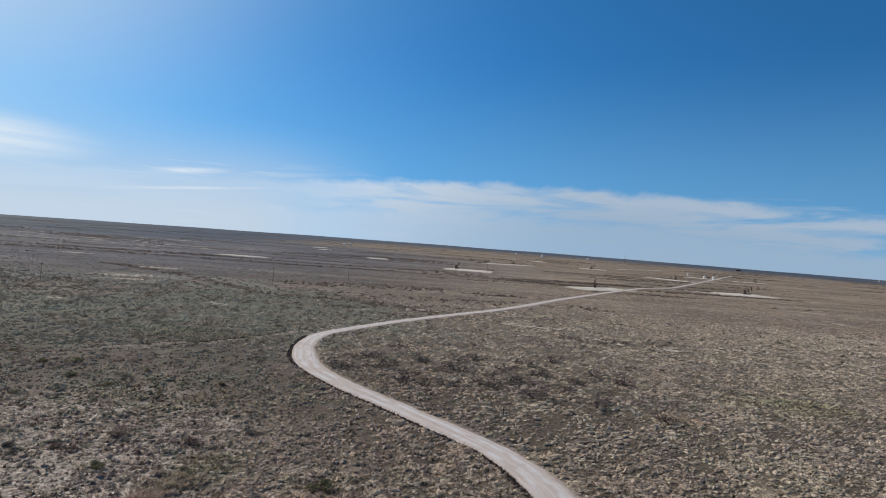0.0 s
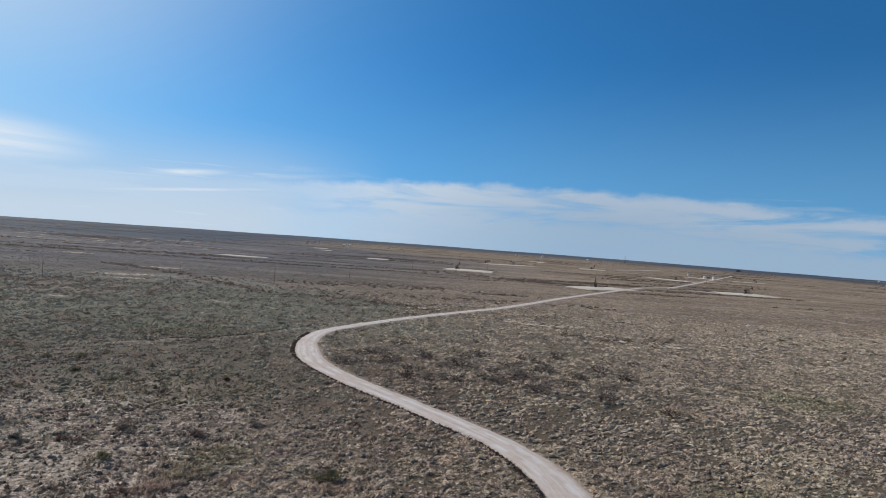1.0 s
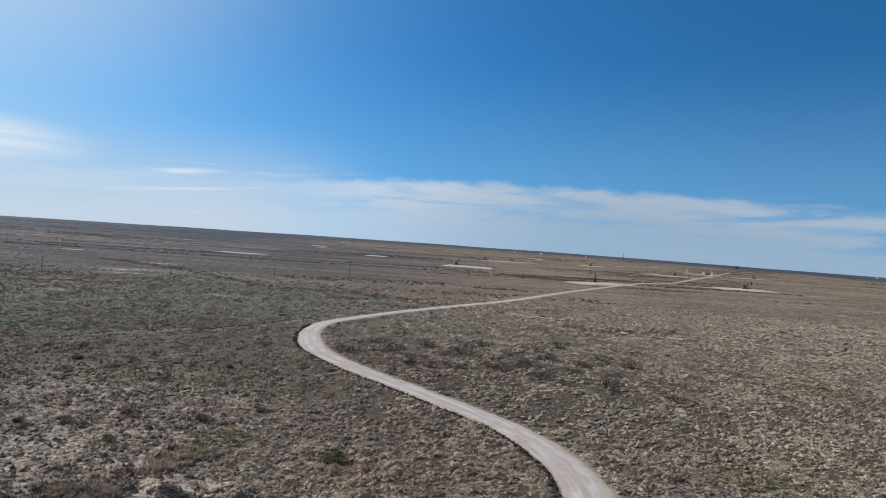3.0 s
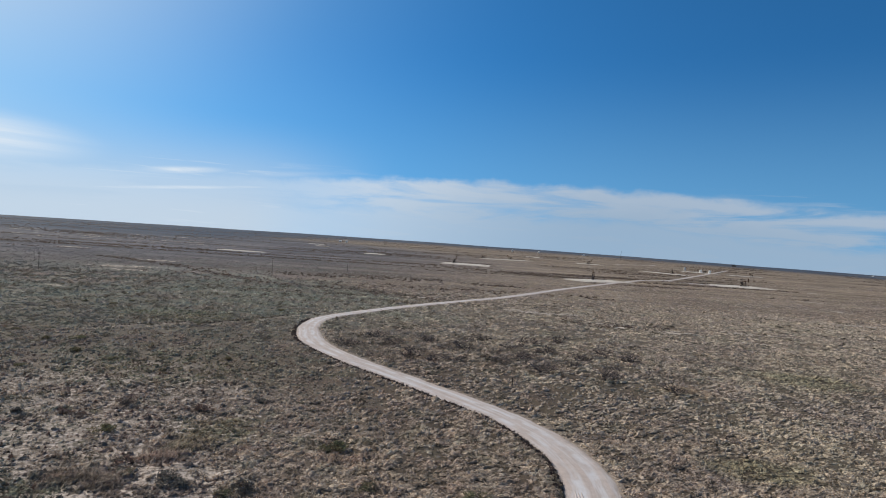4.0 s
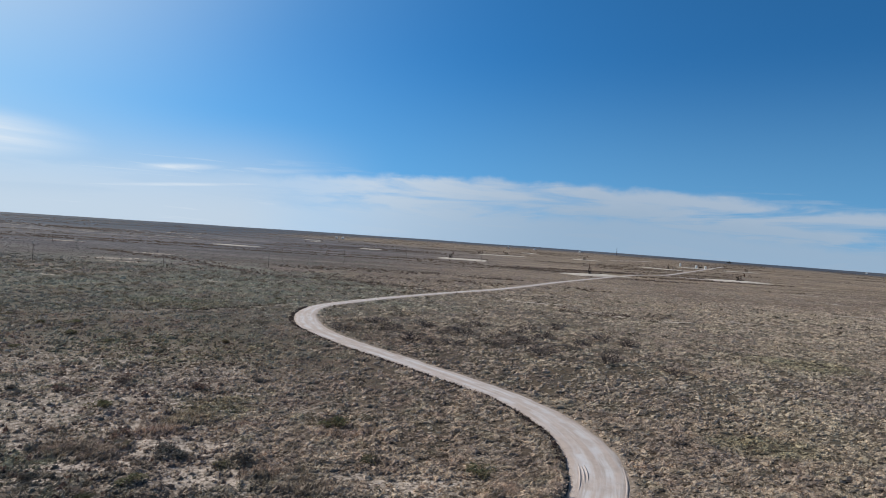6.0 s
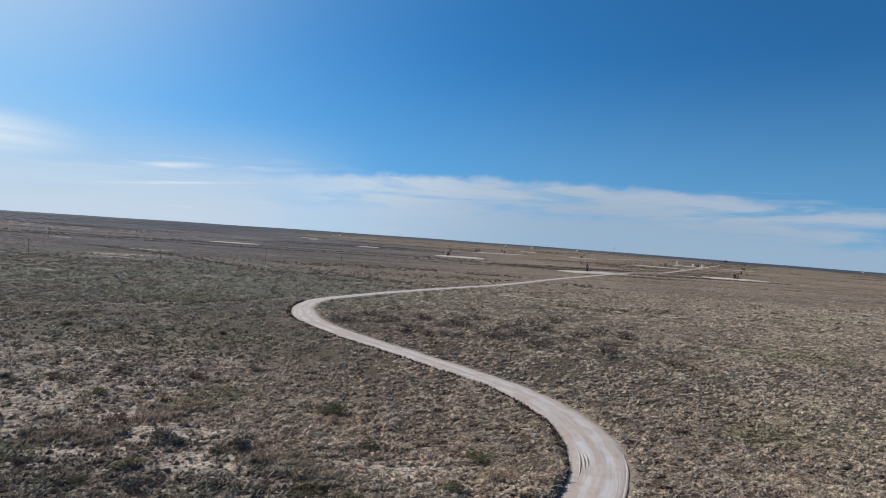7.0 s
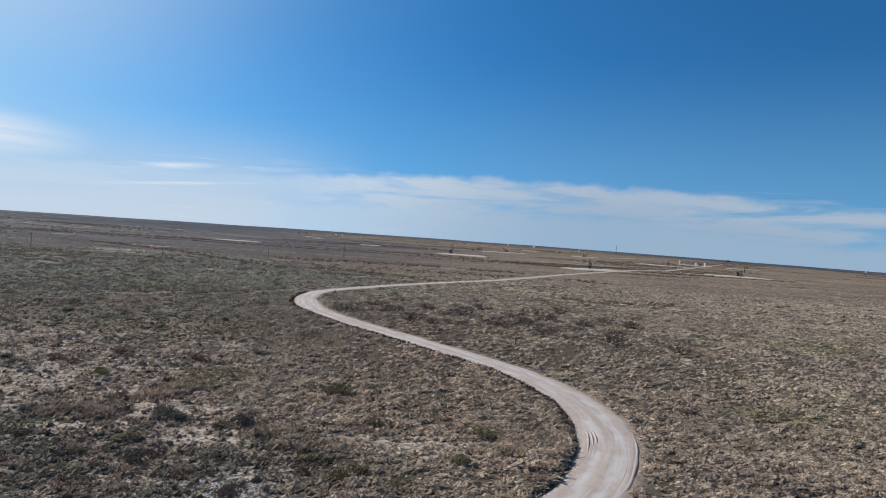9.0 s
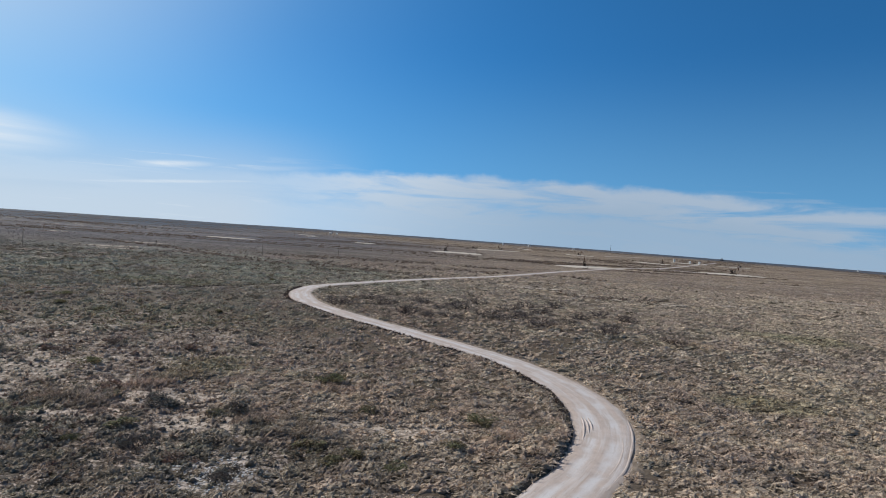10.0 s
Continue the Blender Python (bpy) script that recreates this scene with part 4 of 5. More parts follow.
# dark weeds fringe the left edge of the road and the trail
x, y = [], []
edge = (ROAD[:, 1] > 50) & (ROAD[:, 1] < 140)
for p, nv, h in zip(ROAD[edge], ROAD_N[edge], ROAD_HALF[edge]):
    for _ in range(13):
        o, a = -h - r.uniform(0.05, 0.85), r.uniform(-0.5, 0.5)
        x.append(p[0] + nv[0] * o - nv[1] * a)
        y.append(p[1] + nv[1] * o + nv[0] * a)
for p, nv in zip(TRAIL, sides(TRAIL)):
    for _ in range(3 if -58 < p[0] < -42 else 1):
        o, a = r.normal(1.25, 0.1), r.uniform(-0.5, 0.5)
        x.append(p[0] + nv[0] * o - nv[1] * a)
        y.append(p[1] + nv[1] * o + nv[0] * a)
x, y = np.array(x), np.array(y)
size = r.uniform(0.32, 0.6, len(x))
scatter("edge_weeds", [clump_of(rk, 5, 1, rosette(rk, 5, 0.16)) for _ in range(8)], x, y, size, size * r.uniform(0.6, 0.9, len(x)), M_FRINGE, 79, "dark dry weeds fringing the gravel road", "weeds", smooth=False)

# pale stones on a chalky scald
x, y = r.normal(-13.0, 1.7, 420), r.normal(35.2, 1.5, 420)
pebble = []
for _ in range(5):
    vs = [(math.cos(a) * r.uniform(0.7, 1.1), math.sin(a) * r.uniform(0.7, 1.1), -0.2) for a in np.arange(5) * math.tau / 5]
    vs += [(math.cos(a + 0.5) * 0.55, math.sin(a + 0.5) * 0.55, r.uniform(0.45, 0.7)) for a in np.arange(5) * math.tau / 5]
    fs = [(i, (i + 1) % 5, 5 + i) for i in range(5)] + [((i + 1) % 5, 5 + (i + 1) % 5, 5 + i) for i in range(5)] + [(5, 6, 7), (5, 7, 8), (5, 8, 9)]
    pebble.append((np.array(vs), np.array(fs)))
s = r.uniform(0.03, 0.11, len(x))
i = r.randint(20, int(np.sum(ROAD[:, 1] < 125)), 1500)
o = r.uniform(-1.02, 1.02, 1500) * ROAD_HALF[i]
px, py = ROAD[i, 0] + ROAD_N[i, 0] * o + r.uniform(-0.5, 0.5, 1500), ROAD[i, 1] + ROAD_N[i, 1] * o + r.uniform(-0.5, 0.5, 1500)
ps = r.uniform(0.02, 0.05, 1500)
scatter("gravel", pebble, px, py, ps, ps, M_STONE, 74, "loose stones on the caliche road", "stones", 0.12, False)
scatter("stones", pebble, x, y, s, s * 0.8, M_STONE, 73, "scattered pale limestone pebbles on bare soil", "stones", 0.0, False)


# ---------------------------------------------------------------- parts
def link_mesh(name, me, parent=None, label=""):
    ob = new(name, me)
    if parent is not None:
        ob.parent = parent
    return tagged(ob, label) if label else ob


def part(name, bm, mat, parent, label=""):
    me = bpy.data.meshes.new(name)
    bm.to_mesh(me)
    bm.free()
    me.materials.append(mat)
    return link_mesh(name, me, parent, label)


def box(bm, x, y, z, sx, sy, sz, m=Matrix(), bevel=0.0):
    made = bmesh.ops.create_cube(bm, size=1, matrix=m @ Matrix.Translation((x, y, z)) @ Matrix.Diagonal((sx, sy, sz, 1)))
    if bevel:
        bmesh.ops.bevel(bm, geom=list({e for v in made["verts"] for e in v.link_edges}), offset=bevel, segments=1, affect="EDGES")
    return bm


def rod(bm, a, b, r0, r1=None, segs=8):
    a, b = Vector(a), Vector(b)
    m = Matrix.Translation((a + b) / 2) @ (b - a).to_track_quat("Z", "Y").to_matrix().to_4x4()
    bmesh.ops.create_cone(bm, cap_ends=True, segments=segs, radius1=r0, radius2=r0 if r1 is None else r1, depth=(b - a).length, matrix=m)
    return bm


def empty(name):
    return new(name, None)


def on_ground(x, y, lift=0.0, turn=0.0):
    return pose(x, y, float(height(np.array([x]), np.array([y]))[0]) + lift, 0, 0, turn)


# ---------------------------------------------------------------- shrubs
def twig_mesh(name, seed, wide, high, stems, depth, mat, splay):
    """Bare forking branches from a low crown."""
    r = random.Random(seed)
    vs, fs = [], []

    def limb(p, d, length, rad, level):
        q = p + d * length
        side = d.orthogonal().normalized()
        other = d.cross(side)
        k = len(vs)
        for c, rr in ((p, rad), (q, rad * 0.6)):
            for i in range(3):
                a = math.tau * i / 3
                vs.append(c + side * math.cos(a) * rr + other * math.sin(a) * rr)
        for i in range(3):
            j = (i + 1) % 3
            fs.append((k + i, k + j, k + 3 + j, k + 3 + i))
        if level:
            for _ in range(r.choice((2, 3, 3))):
                nd = (d + Vector((r.uniform(-1, 1), r.uniform(-1, 1), r.uniform(-0.45, 0.7))) * 0.75).normalized()
                limb(p.lerp(q, r.uniform(0.55, 1)), nd, length * r.uniform(0.6, 0.85), rad * 0.62, level - 1)

    for _ in range(stems):
        a = r.uniform(0, math.tau)
        d = Vector((math.cos(a) * splay, math.sin(a) * splay, r.uniform(0.6, 1.1))).normalized()
        limb(Vector((r.uniform(-0.2, 0.2) * wide, r.uniform(-0.2, 0.2) * wide, -0.08)), d, high * r.uniform(0.35, 0.5), 0.021 * high + 0.009, depth)
    me = bpy.data.meshes.new(name)
    me.from_pydata([tuple(v) for v in vs], [], fs)
    me.materials.append(mat)
    return me


def leaf_mesh(name, seed, wide, high, count, size, mat):
    """Many small leaf clumps in an uneven crown with gaps."""
    r = random.Random(seed)
    vs, fs = [], []
    lobes = [(r.uniform(-0.32, 0.32) * wide, r.uniform(-0.32, 0.32) * wide, r.uniform(0.2, 0.65) * high, r.uniform(0.18, 0.34)) for _ in range(7)]
    for _ in range(count):
        cx, cy, cz, rr = r.choice(lobes)
        d = Vector((r.gauss(0, 1), r.gauss(0, 1), r.gauss(0, 1))).normalized() * r.uniform(0.5, 1.05)
        p = Vector((cx + d.x * rr * wide, cy + d.y * rr * wide, max(0.02, cz + d.z * rr * high)))
        a = Vector((r.gauss(0, 1), r.gauss(0, 1), r.gauss(0, 1))).normalized()
        b = a.orthogonal().normalized()
        s = size * r.uniform(0.6, 1.4)
        k = len(vs)
        vs += [p + a * s, p + b * s * 0.7, p - a * s, p - b * s * 0.7]
        fs.append((k, k + 1, k + 2, k + 3))
    me = bpy.data.meshes.new(name)
    me.from_pydata([tuple(v) for v in vs], [], fs)
    me.materials.append(mat)
    return me


def bare_shrub(seed, wide, high):
    ob = empty("shrub")
    link_mesh("branch_crown", twig_mesh("branch_crown", seed, wide, high, 12, 4, M_TWIG, 1.15), ob)
    tagged(ob, "leafless grey-brown mesquite shrub on dry grass", "shrub", "bare shrubs inside the bend")
    return ob


def leafy_shrub(seed, wide, high, mat, leaves, label):
    ob = empty("leafy_shrub")
    link_mesh("branch_crown", twig_mesh("branch_crown", seed, wide, high, 6, 3, M_TWIG, 0.7), ob)
    link_mesh("foliage", leaf_mesh("foliage", seed + 50, wide, high, 640, 0.055, mat), ob, leaves)
    tagged(ob, label, "shrub", "low shrubs on the prairie")
    return ob


BARE_MORE = [(x0 + 27 * math.sin(i * 2.4) * math.sqrt(i / 16), 107 + 14 * math.cos(i * 2.4) * math.sqrt(i / 16)) for i, x0 in enumerate([11.0] * 16)]
BARE = BARE_MORE + [(-9.3, 107.3), (-2.1, 115.4), (-17.3, 103.5), (-12.6, 116.4), (9.4, 122.4), (-4.7, 97.0), (3.0, 98.0), (11.0, 98.5), (17.6, 94.0), (19.1, 121.8),
        (27.0, 128.1), (27.5, 105.8), (21.6, 111.7), (33.0, 114.0), (14.5, 112.8), (24.0, 99.8), (36.5, 108.5), (28, 92.5), (37, 86.8), (5.0, 108.5), (15.5, 103.5)]
r = random.Random(5)
protos = [bare_shrub(300 + i, 2.6, 1.5) for i in range(5)]
for i, (sx, sy) in enumerate(BARE):
    m = on_ground(sx, sy, -0.03, r.uniform(0, 360)) @ Matrix.Diagonal((1, 1, 1, 1))
    k = r.uniform(0.8, 1.2) if i < 16 else r.uniform(1.3, 1.9)
    if i < 5:
        ob = protos[i]
        ob.matrix_world = m
    else:
        ob = copy_thing(protos[i % 5], m)
    ob.scale = (k, k, k * r.uniform(0.6, 0.8))

GREEN = (M_LEAF, "small dark olive leaves", "low dark olive green shrub on thin grass",
         [(-33.3, 57.4), (-21.4, 41.5), (-16.6, 46.2), (-9.4, 57.4), (-10.6, 57.0), (-5.0, 48.8), (4.3, 47.5), (5.1, 43.7), (-6.3, 37.8), (-8.1, 40.1), (-5.0, 38.6),
          (1.8, 41.4), (-76, 101), (-66, 94.3), (-91, 144), (-83, 143), (-56.6, 87.5), (-82, 150), (-61, 96), (-50, 118), (-42, 150), (-70, 160), (-33.1, 88.6),
          (-58, 78), (-1.8, 37.4), (-48, 84), (-23.5, 39.5)])
GREY = (M_GREY_LEAF, "grey-green withered leaves", "low grey withered shrub on bare pale soil",
        [(-43.6, 59.9), (-45.5, 61.5), (-21.1, 47.0), (-22.2, 47.3), (-29.0, 41.7), (-14.9, 46.9), (-11.7, 34.6), (-52, 66), (-21.5, 70.3), (-19.0, 38.5), (-33.5, 41.0)])
BROWN = (M_BROWN_LEAF, "dead brown leaves", "low brown dried shrub on bare pale soil",
         [(-40.2, 61.7), (-38.8, 62.0), (-27.4, 50.5), (-47, 72), (-15.5, 36.5), (-36, 66), (-27, 66)])
for n, (mat, leaves, label, spots_here) in enumerate((GREEN, GREY, BROWN)):
    protos = [leafy_shrub(400 + 10 * n + i, 1.5, 0.8, mat, leaves, label) for i in range(3)]
    for i, (sx, sy) in enumerate(spots_here):
        m, k = on_ground(sx, sy, -0.03, r.uniform(0, 360)), r.uniform(1.0, 1.7)
        if i < 3:
            ob = protos[i]
            ob.matrix_world = m
        else:
            ob = copy_thing(protos[i % 3], m)
        ob.scale = (k, k * r.uniform(0.8, 1.2), k * r.uniform(0.45, 0.7))

# dead brown weeds crowd the open soil in the west
wr = np.random.RandomState(83)
x, y = wr.uniform(-78, -6, 12000), wr.uniform(27, 104, 12000)
d = to_road(x, y)[0]
ok = (np.abs(x) < 0.92 * y + 9) & (d > 1.0) & (wr.uniform(0, 1, 12000) < np.clip((-x - 12) / 16, 0, 1) * np.clip((104 - y) / 40, 0, 1) * cover(x, y) ** 2 * np.clip(0.45 + 0.6 * wave(x, y, 6, 84), 0, 1))
x, y = x[ok], y[ok]
size = wr.uniform(0.22, 0.62, len(x))
scatter("dead_weeds", [clump_of(rk, 5, 1, rosette(rk, 5, 0.16)) for _ in range(8)], x, y, size, size * wr.uniform(0.5, 0.9, len(x)), M_BROWN_LEAF, 85, "small dead brown weeds crowding pale soil", "weeds", smooth=False)

# low scrub far over the plain, thicker in some belts
def clump(rr, n, leaf=0.26):
    vs, fs = [], []
    for _ in range(n):
        p = np.array([rr.normal(0, 0.32), rr.normal(0, 0.32), abs(rr.normal(0.35, 0.22))])
        t = rr.normal(0, leaf, (3, 3))
        k = len(vs)
        vs += [p + t[0], p + t[1], p + t[2]]
        fs.append((k, k + 1, k + 2))
    return np.array(vs), np.array(fs)


bush_kinds = [clump(rk, 9) for _ in range(8)]
rb = np.random.RandomState(91)
# small dark weeds dotted over the grass, thicker in the west
x, y, r2 = spots(67, 11500, 30, 230)
ok = (r2.uniform(0, 1, len(x)) < np.where(x < -8, 0.75, 0.2) * np.clip(0.5 + 0.6 * wave(x, y, 25, 58), 0.05, 1)) & (to_road(x, y)[0] > 0.8)
x, y = x[ok], y[ok]
size = r2.uniform(0.5, 1.25, len(x)) * (1 + 0.15 * np.clip((y - 90) / 60, 0, 1))
scatter("weeds", [clump(rk, 30, 0.14) for _ in range(8)], x, y, size, size * r2.uniform(0.4, 0.7, len(x)), M_WEED, 68, "small dark weeds and low shrubs dotted in the grass", "weeds")
n = 130000
y = np.exp(rb.uniform(math.log(170), math.log(2600), n))
x = rb.uniform(-1, 1, n) * (0.92 * y + 20)
belt = wave(x * 0.22, y, 48, 92) + 0.8 * wave(x * 0.4, y, 190, 93) + 0.5 * (x < 0) + 0.28 * ((x > 0) & (y > 360))
ok = (belt + rb.normal(0, 0.10, n) > 1.2) & (y > 330 + 60 * rb.normal(0, 1, n))
# a shallow draw with thicker brush runs across the greener flat
DRAW = spline([(-193, 322), (-163, 305), (-123, 276), (-80, 236), (-60, 226), (-43, 226), (-18, 214), (-4, 207)], 4)
i = rb.randint(0, len(DRAW), 270)
dx, dy = DRAW[i, 0] + rb.normal(0, 3.0, 270), DRAW[i, 1] + rb.normal(0, 2.5, 270)
d, left = to_road(x, y)
ok &= d > 3
for nm, cx, cy, sx, sy, turn in PADS:
    ok &= np.hypot(x - cx, y - cy) > max(sx, sy) * 0.6
bx, by = [], []
for nm, cx, cy, sx, sy, turn in PADS:                  # brush left along the far edges of the pads
    k = int(sx * 0.9)
    t, a = rb.uniform(-0.55, 0.55, k) * sx, radians(turn)
    o = sy / 2 + rb.uniform(2, 7, k)
    bx += list(cx + t * math.cos(a) - o * math.sin(a))
    by += list(cy + t * math.sin(a) + o * math.cos(a))
for cx, cy, rx, ry, k in ((78, 448, 34, 7, 170), (140, 492, 26, 6, 110), (30, 300, 16, 5, 60), (48, 168, 14, 4, 50), (20, 480, 40, 8, 90), (330, 640, 60, 10, 80), (190, 620, 40, 8, 70)):
    bx += list(cx + rb.normal(0, 0.6, k) * rx)          # thickets of brush
    by += list(cy + rb.normal(0, 0.6, k) * ry)
x, y = np.r_[x[ok], dx, bx], np.r_[y[ok], dy, by]
seg = ROAD[ROAD[:, 1] > 190][::6]
ok = np.array([np.min(np.hypot(seg[:, 0] - a, seg[:, 1] - b)) > 6 for a, b in zip(x, y)])
x, y = x[ok], y[ok]
size = rb.uniform(0.7, 1.6, len(x)) * (1 + y / 1200)
scatter("far_scrub", bush_kinds, x, y, size, size * rb.uniform(0.35, 0.6, len(x)), M_SCRUB, 94, "belts of low dark mesquite scrub across the plain", "scrub")


# a copse on the horizon
tr = random.Random(97)
copse = empty("copse")
for i in range(5):
    x0, h = -7 + i * 3.4 + tr.uniform(-1.0, 1.0), tr.uniform(6.5, 7.5) + 3.5 * (i == 2)
    bm_v, bm_f = [], []
    for k in range(6):
        a = math.tau * k / 6
        bm_v += [(x0 + 0.35 * math.cos(a), 0.35 * math.sin(a), -0.3), (x0 + 0.15 * math.cos(a), 0.15 * math.sin(a), h * 0.6)]
        bm_f.append((2 * k, 2 * ((k + 1) % 6), 2 * ((k + 1) % 6) + 1, 2 * k + 1))
    me = bpy.data.meshes.new("trunk")
    me.from_pydata(bm_v, [], bm_f)
    me.materials.append(M_WOOD)
    link_mesh("trunk", me, copse)
    crown = leaf_mesh("crown", 500 + i, 7.0, h, 420, 0.5, M_GREY_LEAF)
    crown.transform(Matrix.Translation((x0, 0, h * 0.22)))
    link_mesh("crown", crown, copse)
copse.matrix_world = on_ground(1178, 2319, -0.2)
tagged(copse, "small copse of dark trees on the horizon", "trees")


# ---------------------------------------------------------------- oil field things
def pump_jack(beam_tilt):
    """A walking-beam pump about 7 m high; the well is on the +x side."""
    ob = empty("pump_jack")
    bm = bmesh.new()
    for s in (-0.6, 0.6):
        box(bm, -0.6, s, 0.22, 8.0, 0.3, 0.36)
    for q in (-4.2, -2.2, 0, 2.0, 3.2):
        box(bm, q, 0, 0.2, 0.3, 1.4, 0.28)
    part("skid", bm, M_STEEL, ob)
    bm = bmesh.new()
    for s in (-0.9, 0.9):
        rod(bm, (-0.3, s, 0.4), (1.0, s * 0.25, 5.2), 0.14, 0.11)
        rod(bm, (2.3, s, 0.4), (1.0, s * 0.25, 5.2), 0.14, 0.11)
    for h in (1.6, 3.0):
        f = (h - 0.4) / 4.8
        rod(bm, (-0.3 + 1.3 * f, -0.9 + 0.67 * f, h), (-0.3 + 1.3 * f, 0.9 - 0.67 * f, h), 0.06)
        rod(bm, (2.3 - 1.3 * f, -0.9 + 0.67 * f, h), (2.3 - 1.3 * f, 0.9 - 0.67 * f, h), 0.06)
    part("samson_post", bm, M_STEEL, ob)
    tilt = Matrix.Translation((1.0, 0, 5.45)) @ pose(0, 0, 0, 0, -beam_tilt, 0)
    bm = bmesh.new()
    box(bm, 0, 0, 0, 7.2, 0.34, 0.5, tilt, 0.05)
    part("walking_beam", bm, M_RUST, ob)
    bm = bmesh.new()
    prev = None
    for i in range(7):
        a = radians(-32 + i * 12)
        p = Vector((0.7 + 3.6 * math.cos(a), 0, 3.6 * math.sin(a)))
        if prev is not None:
            mid = (p + prev) / 2
            box(bm, mid.x - 0.25, 0, mid.z, 0.75, 0.42, 0.85, tilt)
        prev = p
    horsehead = part("horsehead", bm, M_RUST, ob)
    bm = bmesh.new()
    box(bm, -2.5, 0, 1.6, 1.7, 1.0, 1.9, Matrix(), 0.12)
    part("gearbox", bm, M_STEEL, ob)
    for s in (-0.95, 0.95):
        bm = bmesh.new()
        m = Matrix.Translation((-2.5, s, 1.9)) @ pose(0, 0, 0, 0, 60, 0)
        box(bm, -0.9, 0, 0, 3.0, 0.22, 0.5, m)
        box(bm, -1.9, 0, 0.35, 1.5, 0.4, 0.9, m, 0.1)
        box(bm, -1.9, 0, -0.35, 1.5, 0.4, 0.9, m, 0.1)
        part("counterweight", bm, M_STEEL, ob)
        tail = tilt @ Vector((-3.3, 0, 0))
        bm = bmesh.new()
        rod(bm, (-2.5, s, 2.3), (tail.x, s * 0.8, tail.z), 0.09)
        part("pitman_arm", bm, M_RUST, ob)
    bm = bmesh.new()
    box(bm, -4.2, 0, 0.9, 1.0, 0.8, 0.9, Matrix(), 0.1)
    rod(bm, (-4.2, -0.6, 1.0), (-4.2, 0.6, 1.0), 0.35, None, 12)
    part("motor", bm, M_STEEL, ob)
    head = tilt @ Vector((4.25, 0, -0.6))
    bm = bmesh.new()
    rod(bm, (head.x - 0.02, 0, 1.2), (head.x, 0, head.z), 0.05)
    part("bridle", bm, M_GREY, horsehead)
    bm = bmesh.new()
    rod(bm, (head.x, 0, 0), (head.x, 0, 1.3), 0.16)
    rod(bm, (head.x - 0.5, 0, 0.7), (head.x + 0.5, 0, 0.7), 0.09)
    box(bm, head.x, 0, 0.95, 0.5, 0.5, 0.16)
    part("wellhead", bm, M_RUST, ob)
    return tagged(ob, "dark rusty pump jack standing on a caliche pad", "pump jack", "pump jacks in the oil field")


JACKS = [(268, 506, 10, 16, 0.82), (115.5, 439, 78, -4, 0.94), (10.5, 580, 60, 20, 0.80), (57.5, 843, 20, -12, 0.78), (99.5, 876, 150, 14, 0.78),
         (239, 940, 15, 15, 0.80), (296, 737, 70, -10, 0.80), (462, 856, 190, 10, 0.60)]
for jx, jy, turn, tilt, size in JACKS:
    made = pump_jack(tilt)
    made.matrix_world = on_ground(jx, jy, 0.25 + math.hypot(jx, jy) * 0.0004, turn) @ Matrix.Scale(size, 4)


def tank(high, rad, label):
    """An upright storage tank with a coned roof, hatch and ladder."""
    ob = empty("storage_tank")
    bm = bmesh.new()
    bmesh.ops.create_cone(bm, cap_ends=True, segments=28, radius1=rad, radius2=rad, depth=high, matrix=Matrix.Translation((0, 0, high / 2)))
    for q in (0.33, 0.66):
        bmesh.ops.create_cone(bm, cap_ends=False, segments=28, radius1=rad * 1.015, radius2=rad * 1.015, depth=0.12, matrix=Matrix.Translation((0, 0, high * q)))
    part("shell", bm, M_WHITE, ob)
    bm = bmesh.new()
    bmesh.ops.create_cone(bm, cap_ends=True, segments=28, radius1=rad * 1.03, radius2=0.2, depth=rad * 0.28, matrix=Matrix.Translation((0, 0, high + rad * 0.14)))
    roof = part("roof", bm, M_WHITE, ob)
    bm = bmesh.new()
    rod(bm, (0, 0, high + rad * 0.2), (0, 0, high + rad * 0.28 + 0.35), 0.3, 0.3, 10)
    part("hatch", bm, M_GREY, roof)
    bm = bmesh.new()
    for s in (-0.25, 0.25):
        rod(bm, (s, -rad - 0.15, 0), (s, -rad - 0.15, high + 0.6), 0.04, None, 5)
    for i in range(int(high / 0.4)):
        rod(bm, (-0.25, -rad - 0.15, 0.3 + i * 0.4), (0.25, -rad - 0.15, 0.3 + i * 0.4), 0.03, None, 5)
    part("ladder", bm, M_GREY, ob)
    return tagged(ob, label, "tank", "white storage tanks")


for tx, ty, hh, rr in ((401, 949, 5.2, 1.5), (402.5, 893, 3.8, 1.8), (410.5, 879, 4.0, 1.8), (330, 2005, 6.0, 4.0),
                       (227, 1928, 6.5, 2.5), (2740, 3640, 5, 5)):
    t = tank(hh, rr, "white painted upright oil storage tank")
    t.matrix_world = on_ground(tx, ty, 0.25 + min(math.hypot(tx, ty), 1000) * 0.0004)


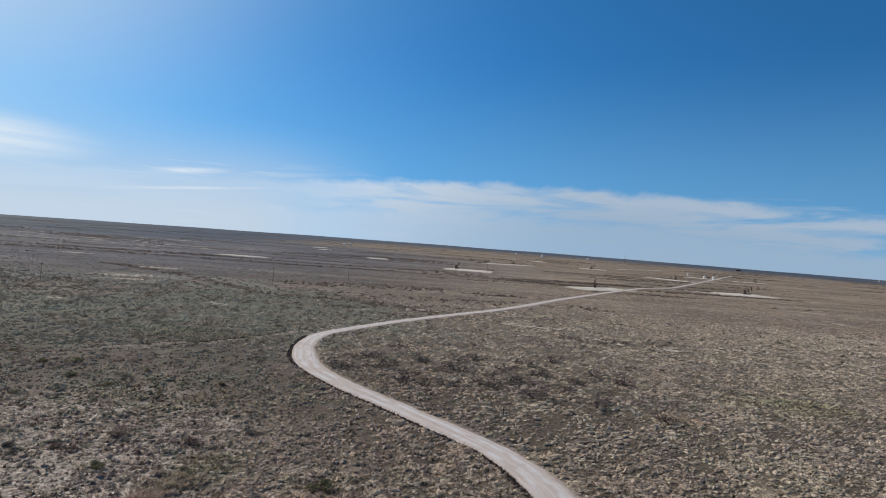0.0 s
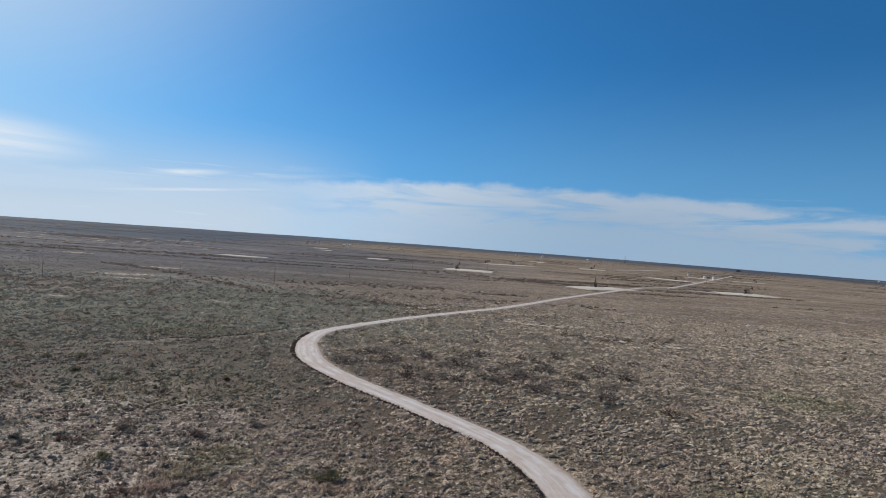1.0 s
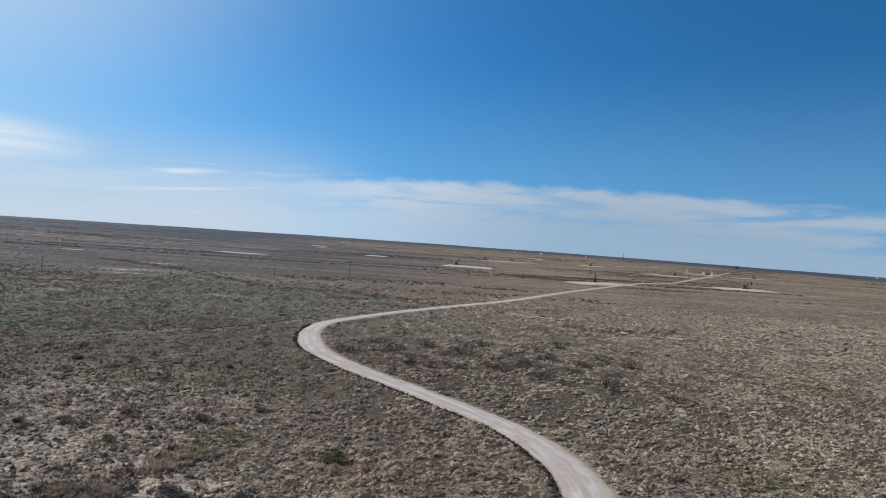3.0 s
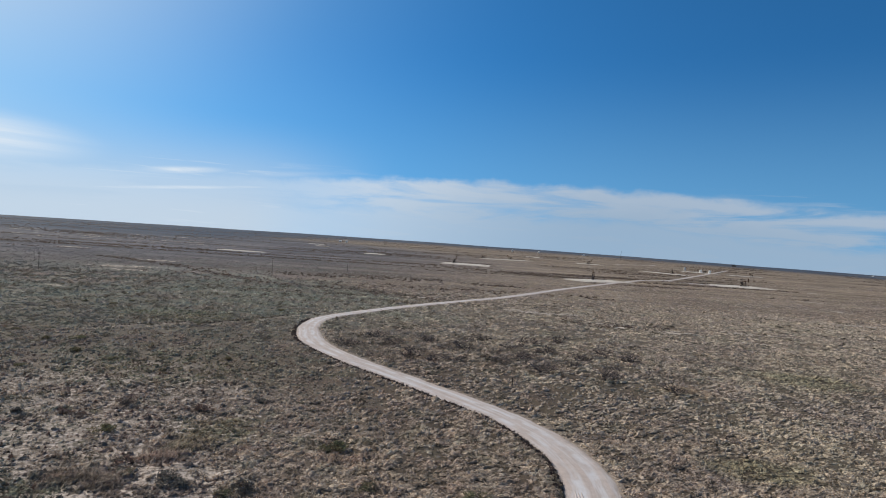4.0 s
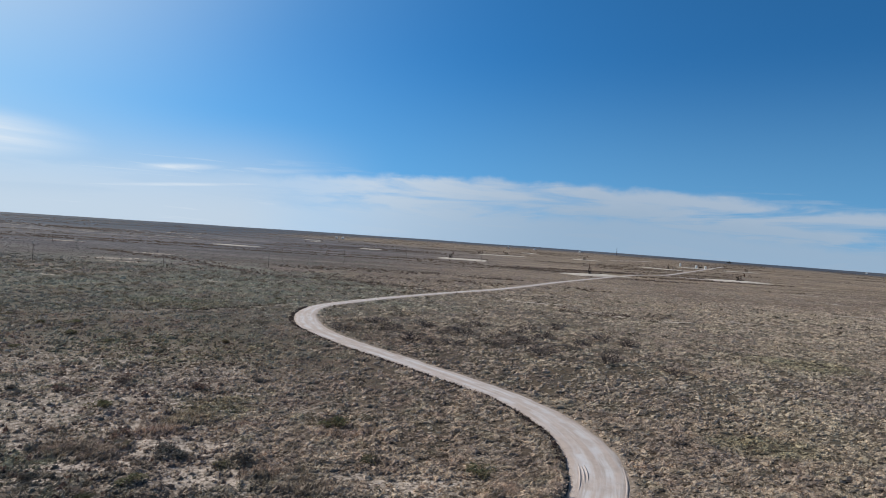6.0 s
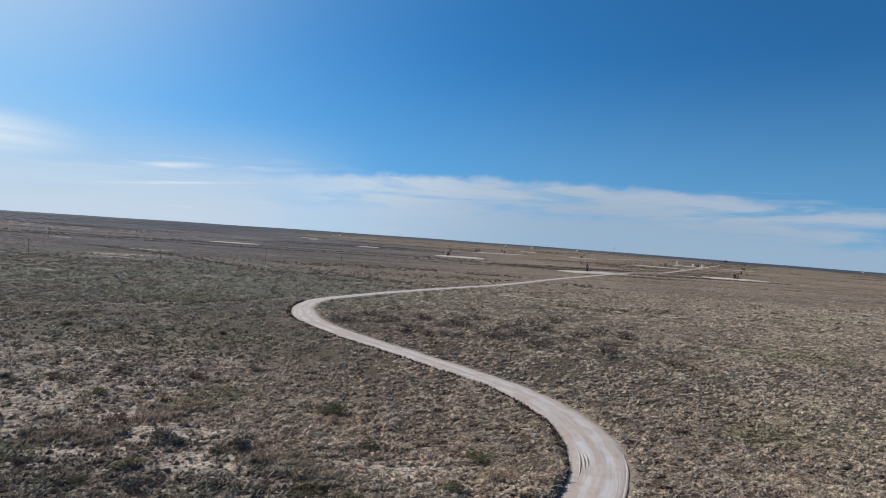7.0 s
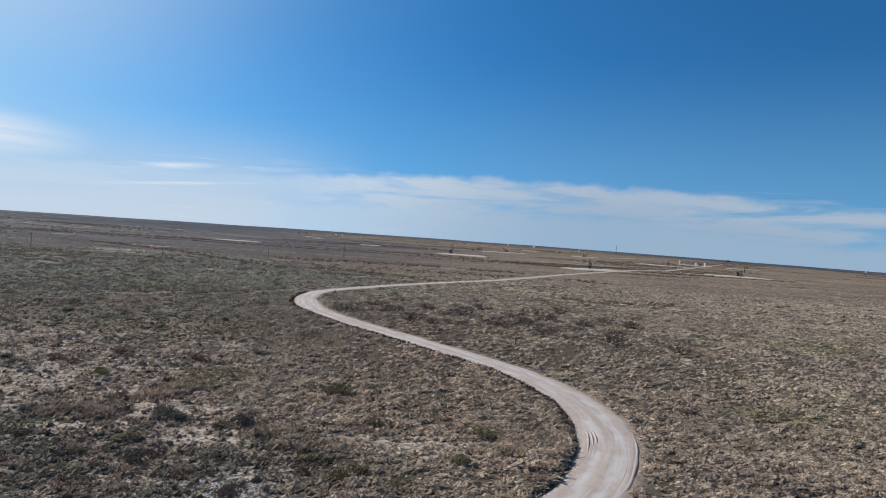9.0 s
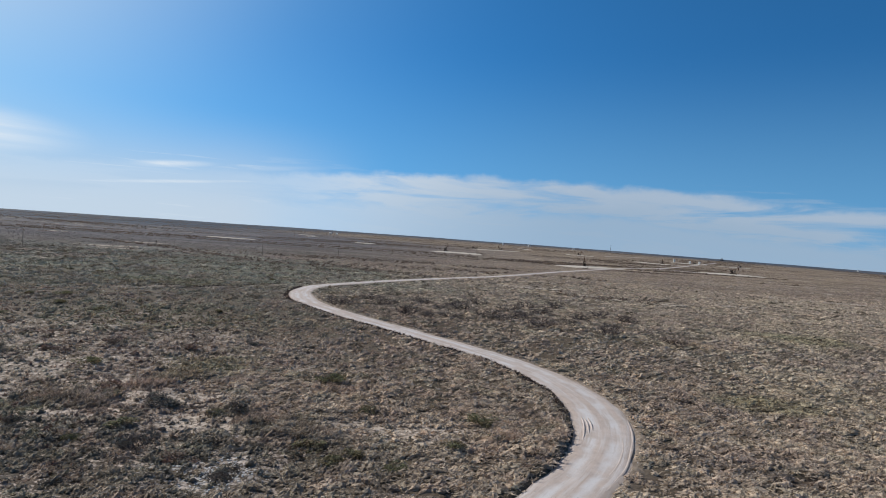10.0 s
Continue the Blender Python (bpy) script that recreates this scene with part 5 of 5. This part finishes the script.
def shed(wide, deep, high):
    """A white metal shed with a low gable roof."""
    ob = empty("metal_shed")
    bm = bmesh.new()
    box(bm, 0, 0, high / 2, wide, deep, high)
    part("wall", bm, M_WHITE, ob)
    bm = bmesh.new()
    vs = [bm.verts.new(v) for v in ((-wide / 2 - 0.3, -deep / 2 - 0.3, high), (wide / 2 + 0.3, -deep / 2 - 0.3, high), (wide / 2 + 0.3, deep / 2 + 0.3, high),
                                    (-wide / 2 - 0.3, deep / 2 + 0.3, high), (-wide / 2 - 0.3, 0, high + 1.4), (wide / 2 + 0.3, 0, high + 1.4))]
    for f in ((0, 1, 5, 4), (2, 3, 4, 5), (0, 4, 3), (1, 2, 5), (3, 2, 1, 0)):
        bm.faces.new([vs[i] for i in f])
    part("roof", bm, M_WHITE, ob)
    bm = bmesh.new()
    box(bm, 0, -deep / 2 - 0.04, high * 0.4, wide * 0.3, 0.08, high * 0.8)
    part("door", bm, M_GREY, ob)
    return tagged(ob, "white metal shed far out on the plain", "shed", "white sheds on the plain")


for hx, hy, wide in ((-268, 1440, 6), (-253, 1446, 5), (560, 2300, 7)):
    shed(wide, 5, 3.2).matrix_world = on_ground(hx, hy)


def separator():
    ob = empty("separator_vessel")
    bm = bmesh.new()
    rod(bm, (-2.2, 0, 1.7), (2.2, 0, 1.7), 0.9, None, 16)
    vessel = part("vessel", bm, M_STEEL, ob)
    for q in (-1.4, 1.4):
        bm = bmesh.new()
        box(bm, q, 0, 0.5, 0.4, 1.5, 1.0)
        part("saddle", bm, M_STEEL, ob)
    bm = bmesh.new()
    rod(bm, (1.2, 0, 2.4), (1.2, 0, 4.2), 0.2)
    part("flue", bm, M_RUST, vessel)
    return tagged(ob, "dark horizontal separator vessel beside white tanks", "vessel")


separator().matrix_world = on_ground(406, 886, 0.6, -30)


def utility_pole(high):
    ob = empty("utility_pole")
    bm = bmesh.new()
    rod(bm, (0, 0, -0.3), (0, 0, high), 0.12, 0.08, 8)
    pole = part("pole", bm, M_WOOD, ob)
    bm = bmesh.new()
    rod(bm, (0, 0, high), (0, 0, high + 0.28), 0.07, 0.05, 6)
    part("insulator", bm, M_GREY, pole)
    bm = bmesh.new()
    box(bm, 0, -0.16, high - 0.5, 1.7, 0.1, 0.13)
    part("crossarm", bm, M_WOOD, pole)
    return tagged(ob, "weathered brown wooden utility pole in the grass", "utility pole", "poles across the prairie")


for ux, uy, hh in ((-156, 217.5, 6.9), (-113.5, 233, 5.1), (-80.5, 266, 8.6), (-57, 335, 8.6), (-28.4, 466, 8.8), (250.8, 550, 8.4), (40, 560, 8.4)):
    utility_pole(hh).matrix_world = on_ground(ux, uy)


def marker_post():
    ob = empty("marker_post")
    bm = bmesh.new()
    rod(bm, (0, 0, -0.2), (0, 0, 1.45), 0.075, 0.07, 8)
    part("post", bm, M_STEEL, ob)
    bm = bmesh.new()
    rod(bm, (0, 0, 1.45), (0, 0, 1.52), 0.065, 0.03, 8)
    part("cap", bm, M_STEEL, ob)
    return tagged(ob, "short dark steel marker post beside the road", "post")


marker_post().matrix_world = on_ground(11.5, 84.2)


def lattice_mast(high):
    ob = empty("lattice_mast")
    w = 1.6
    for i in range(3):
        a, b = math.tau * i / 3, math.tau * (i + 1) / 3
        bm = bmesh.new()
        rod(bm, (w * math.cos(a), w * math.sin(a), 0), (0.3 * math.cos(a), 0.3 * math.sin(a), high), 0.22, 0.14, 6)
        part("leg", bm, M_STEEL, ob)
        bm = bmesh.new()
        for k in range(10):
            f, g2 = k / 10, (k + 1) / 10
            ra, rb2 = w + (0.3 - w) * f, w + (0.3 - w) * g2
            rod(bm, (ra * math.cos(a), ra * math.sin(a), high * f), (rb2 * math.cos(b), rb2 * math.sin(b), high * g2), 0.08, None, 5)
        part("bracing", bm, M_STEEL, ob)
    return tagged(ob, "tall slender steel lattice mast far off", "mast")


lattice_mast(30).matrix_world = on_ground(698, 2260)
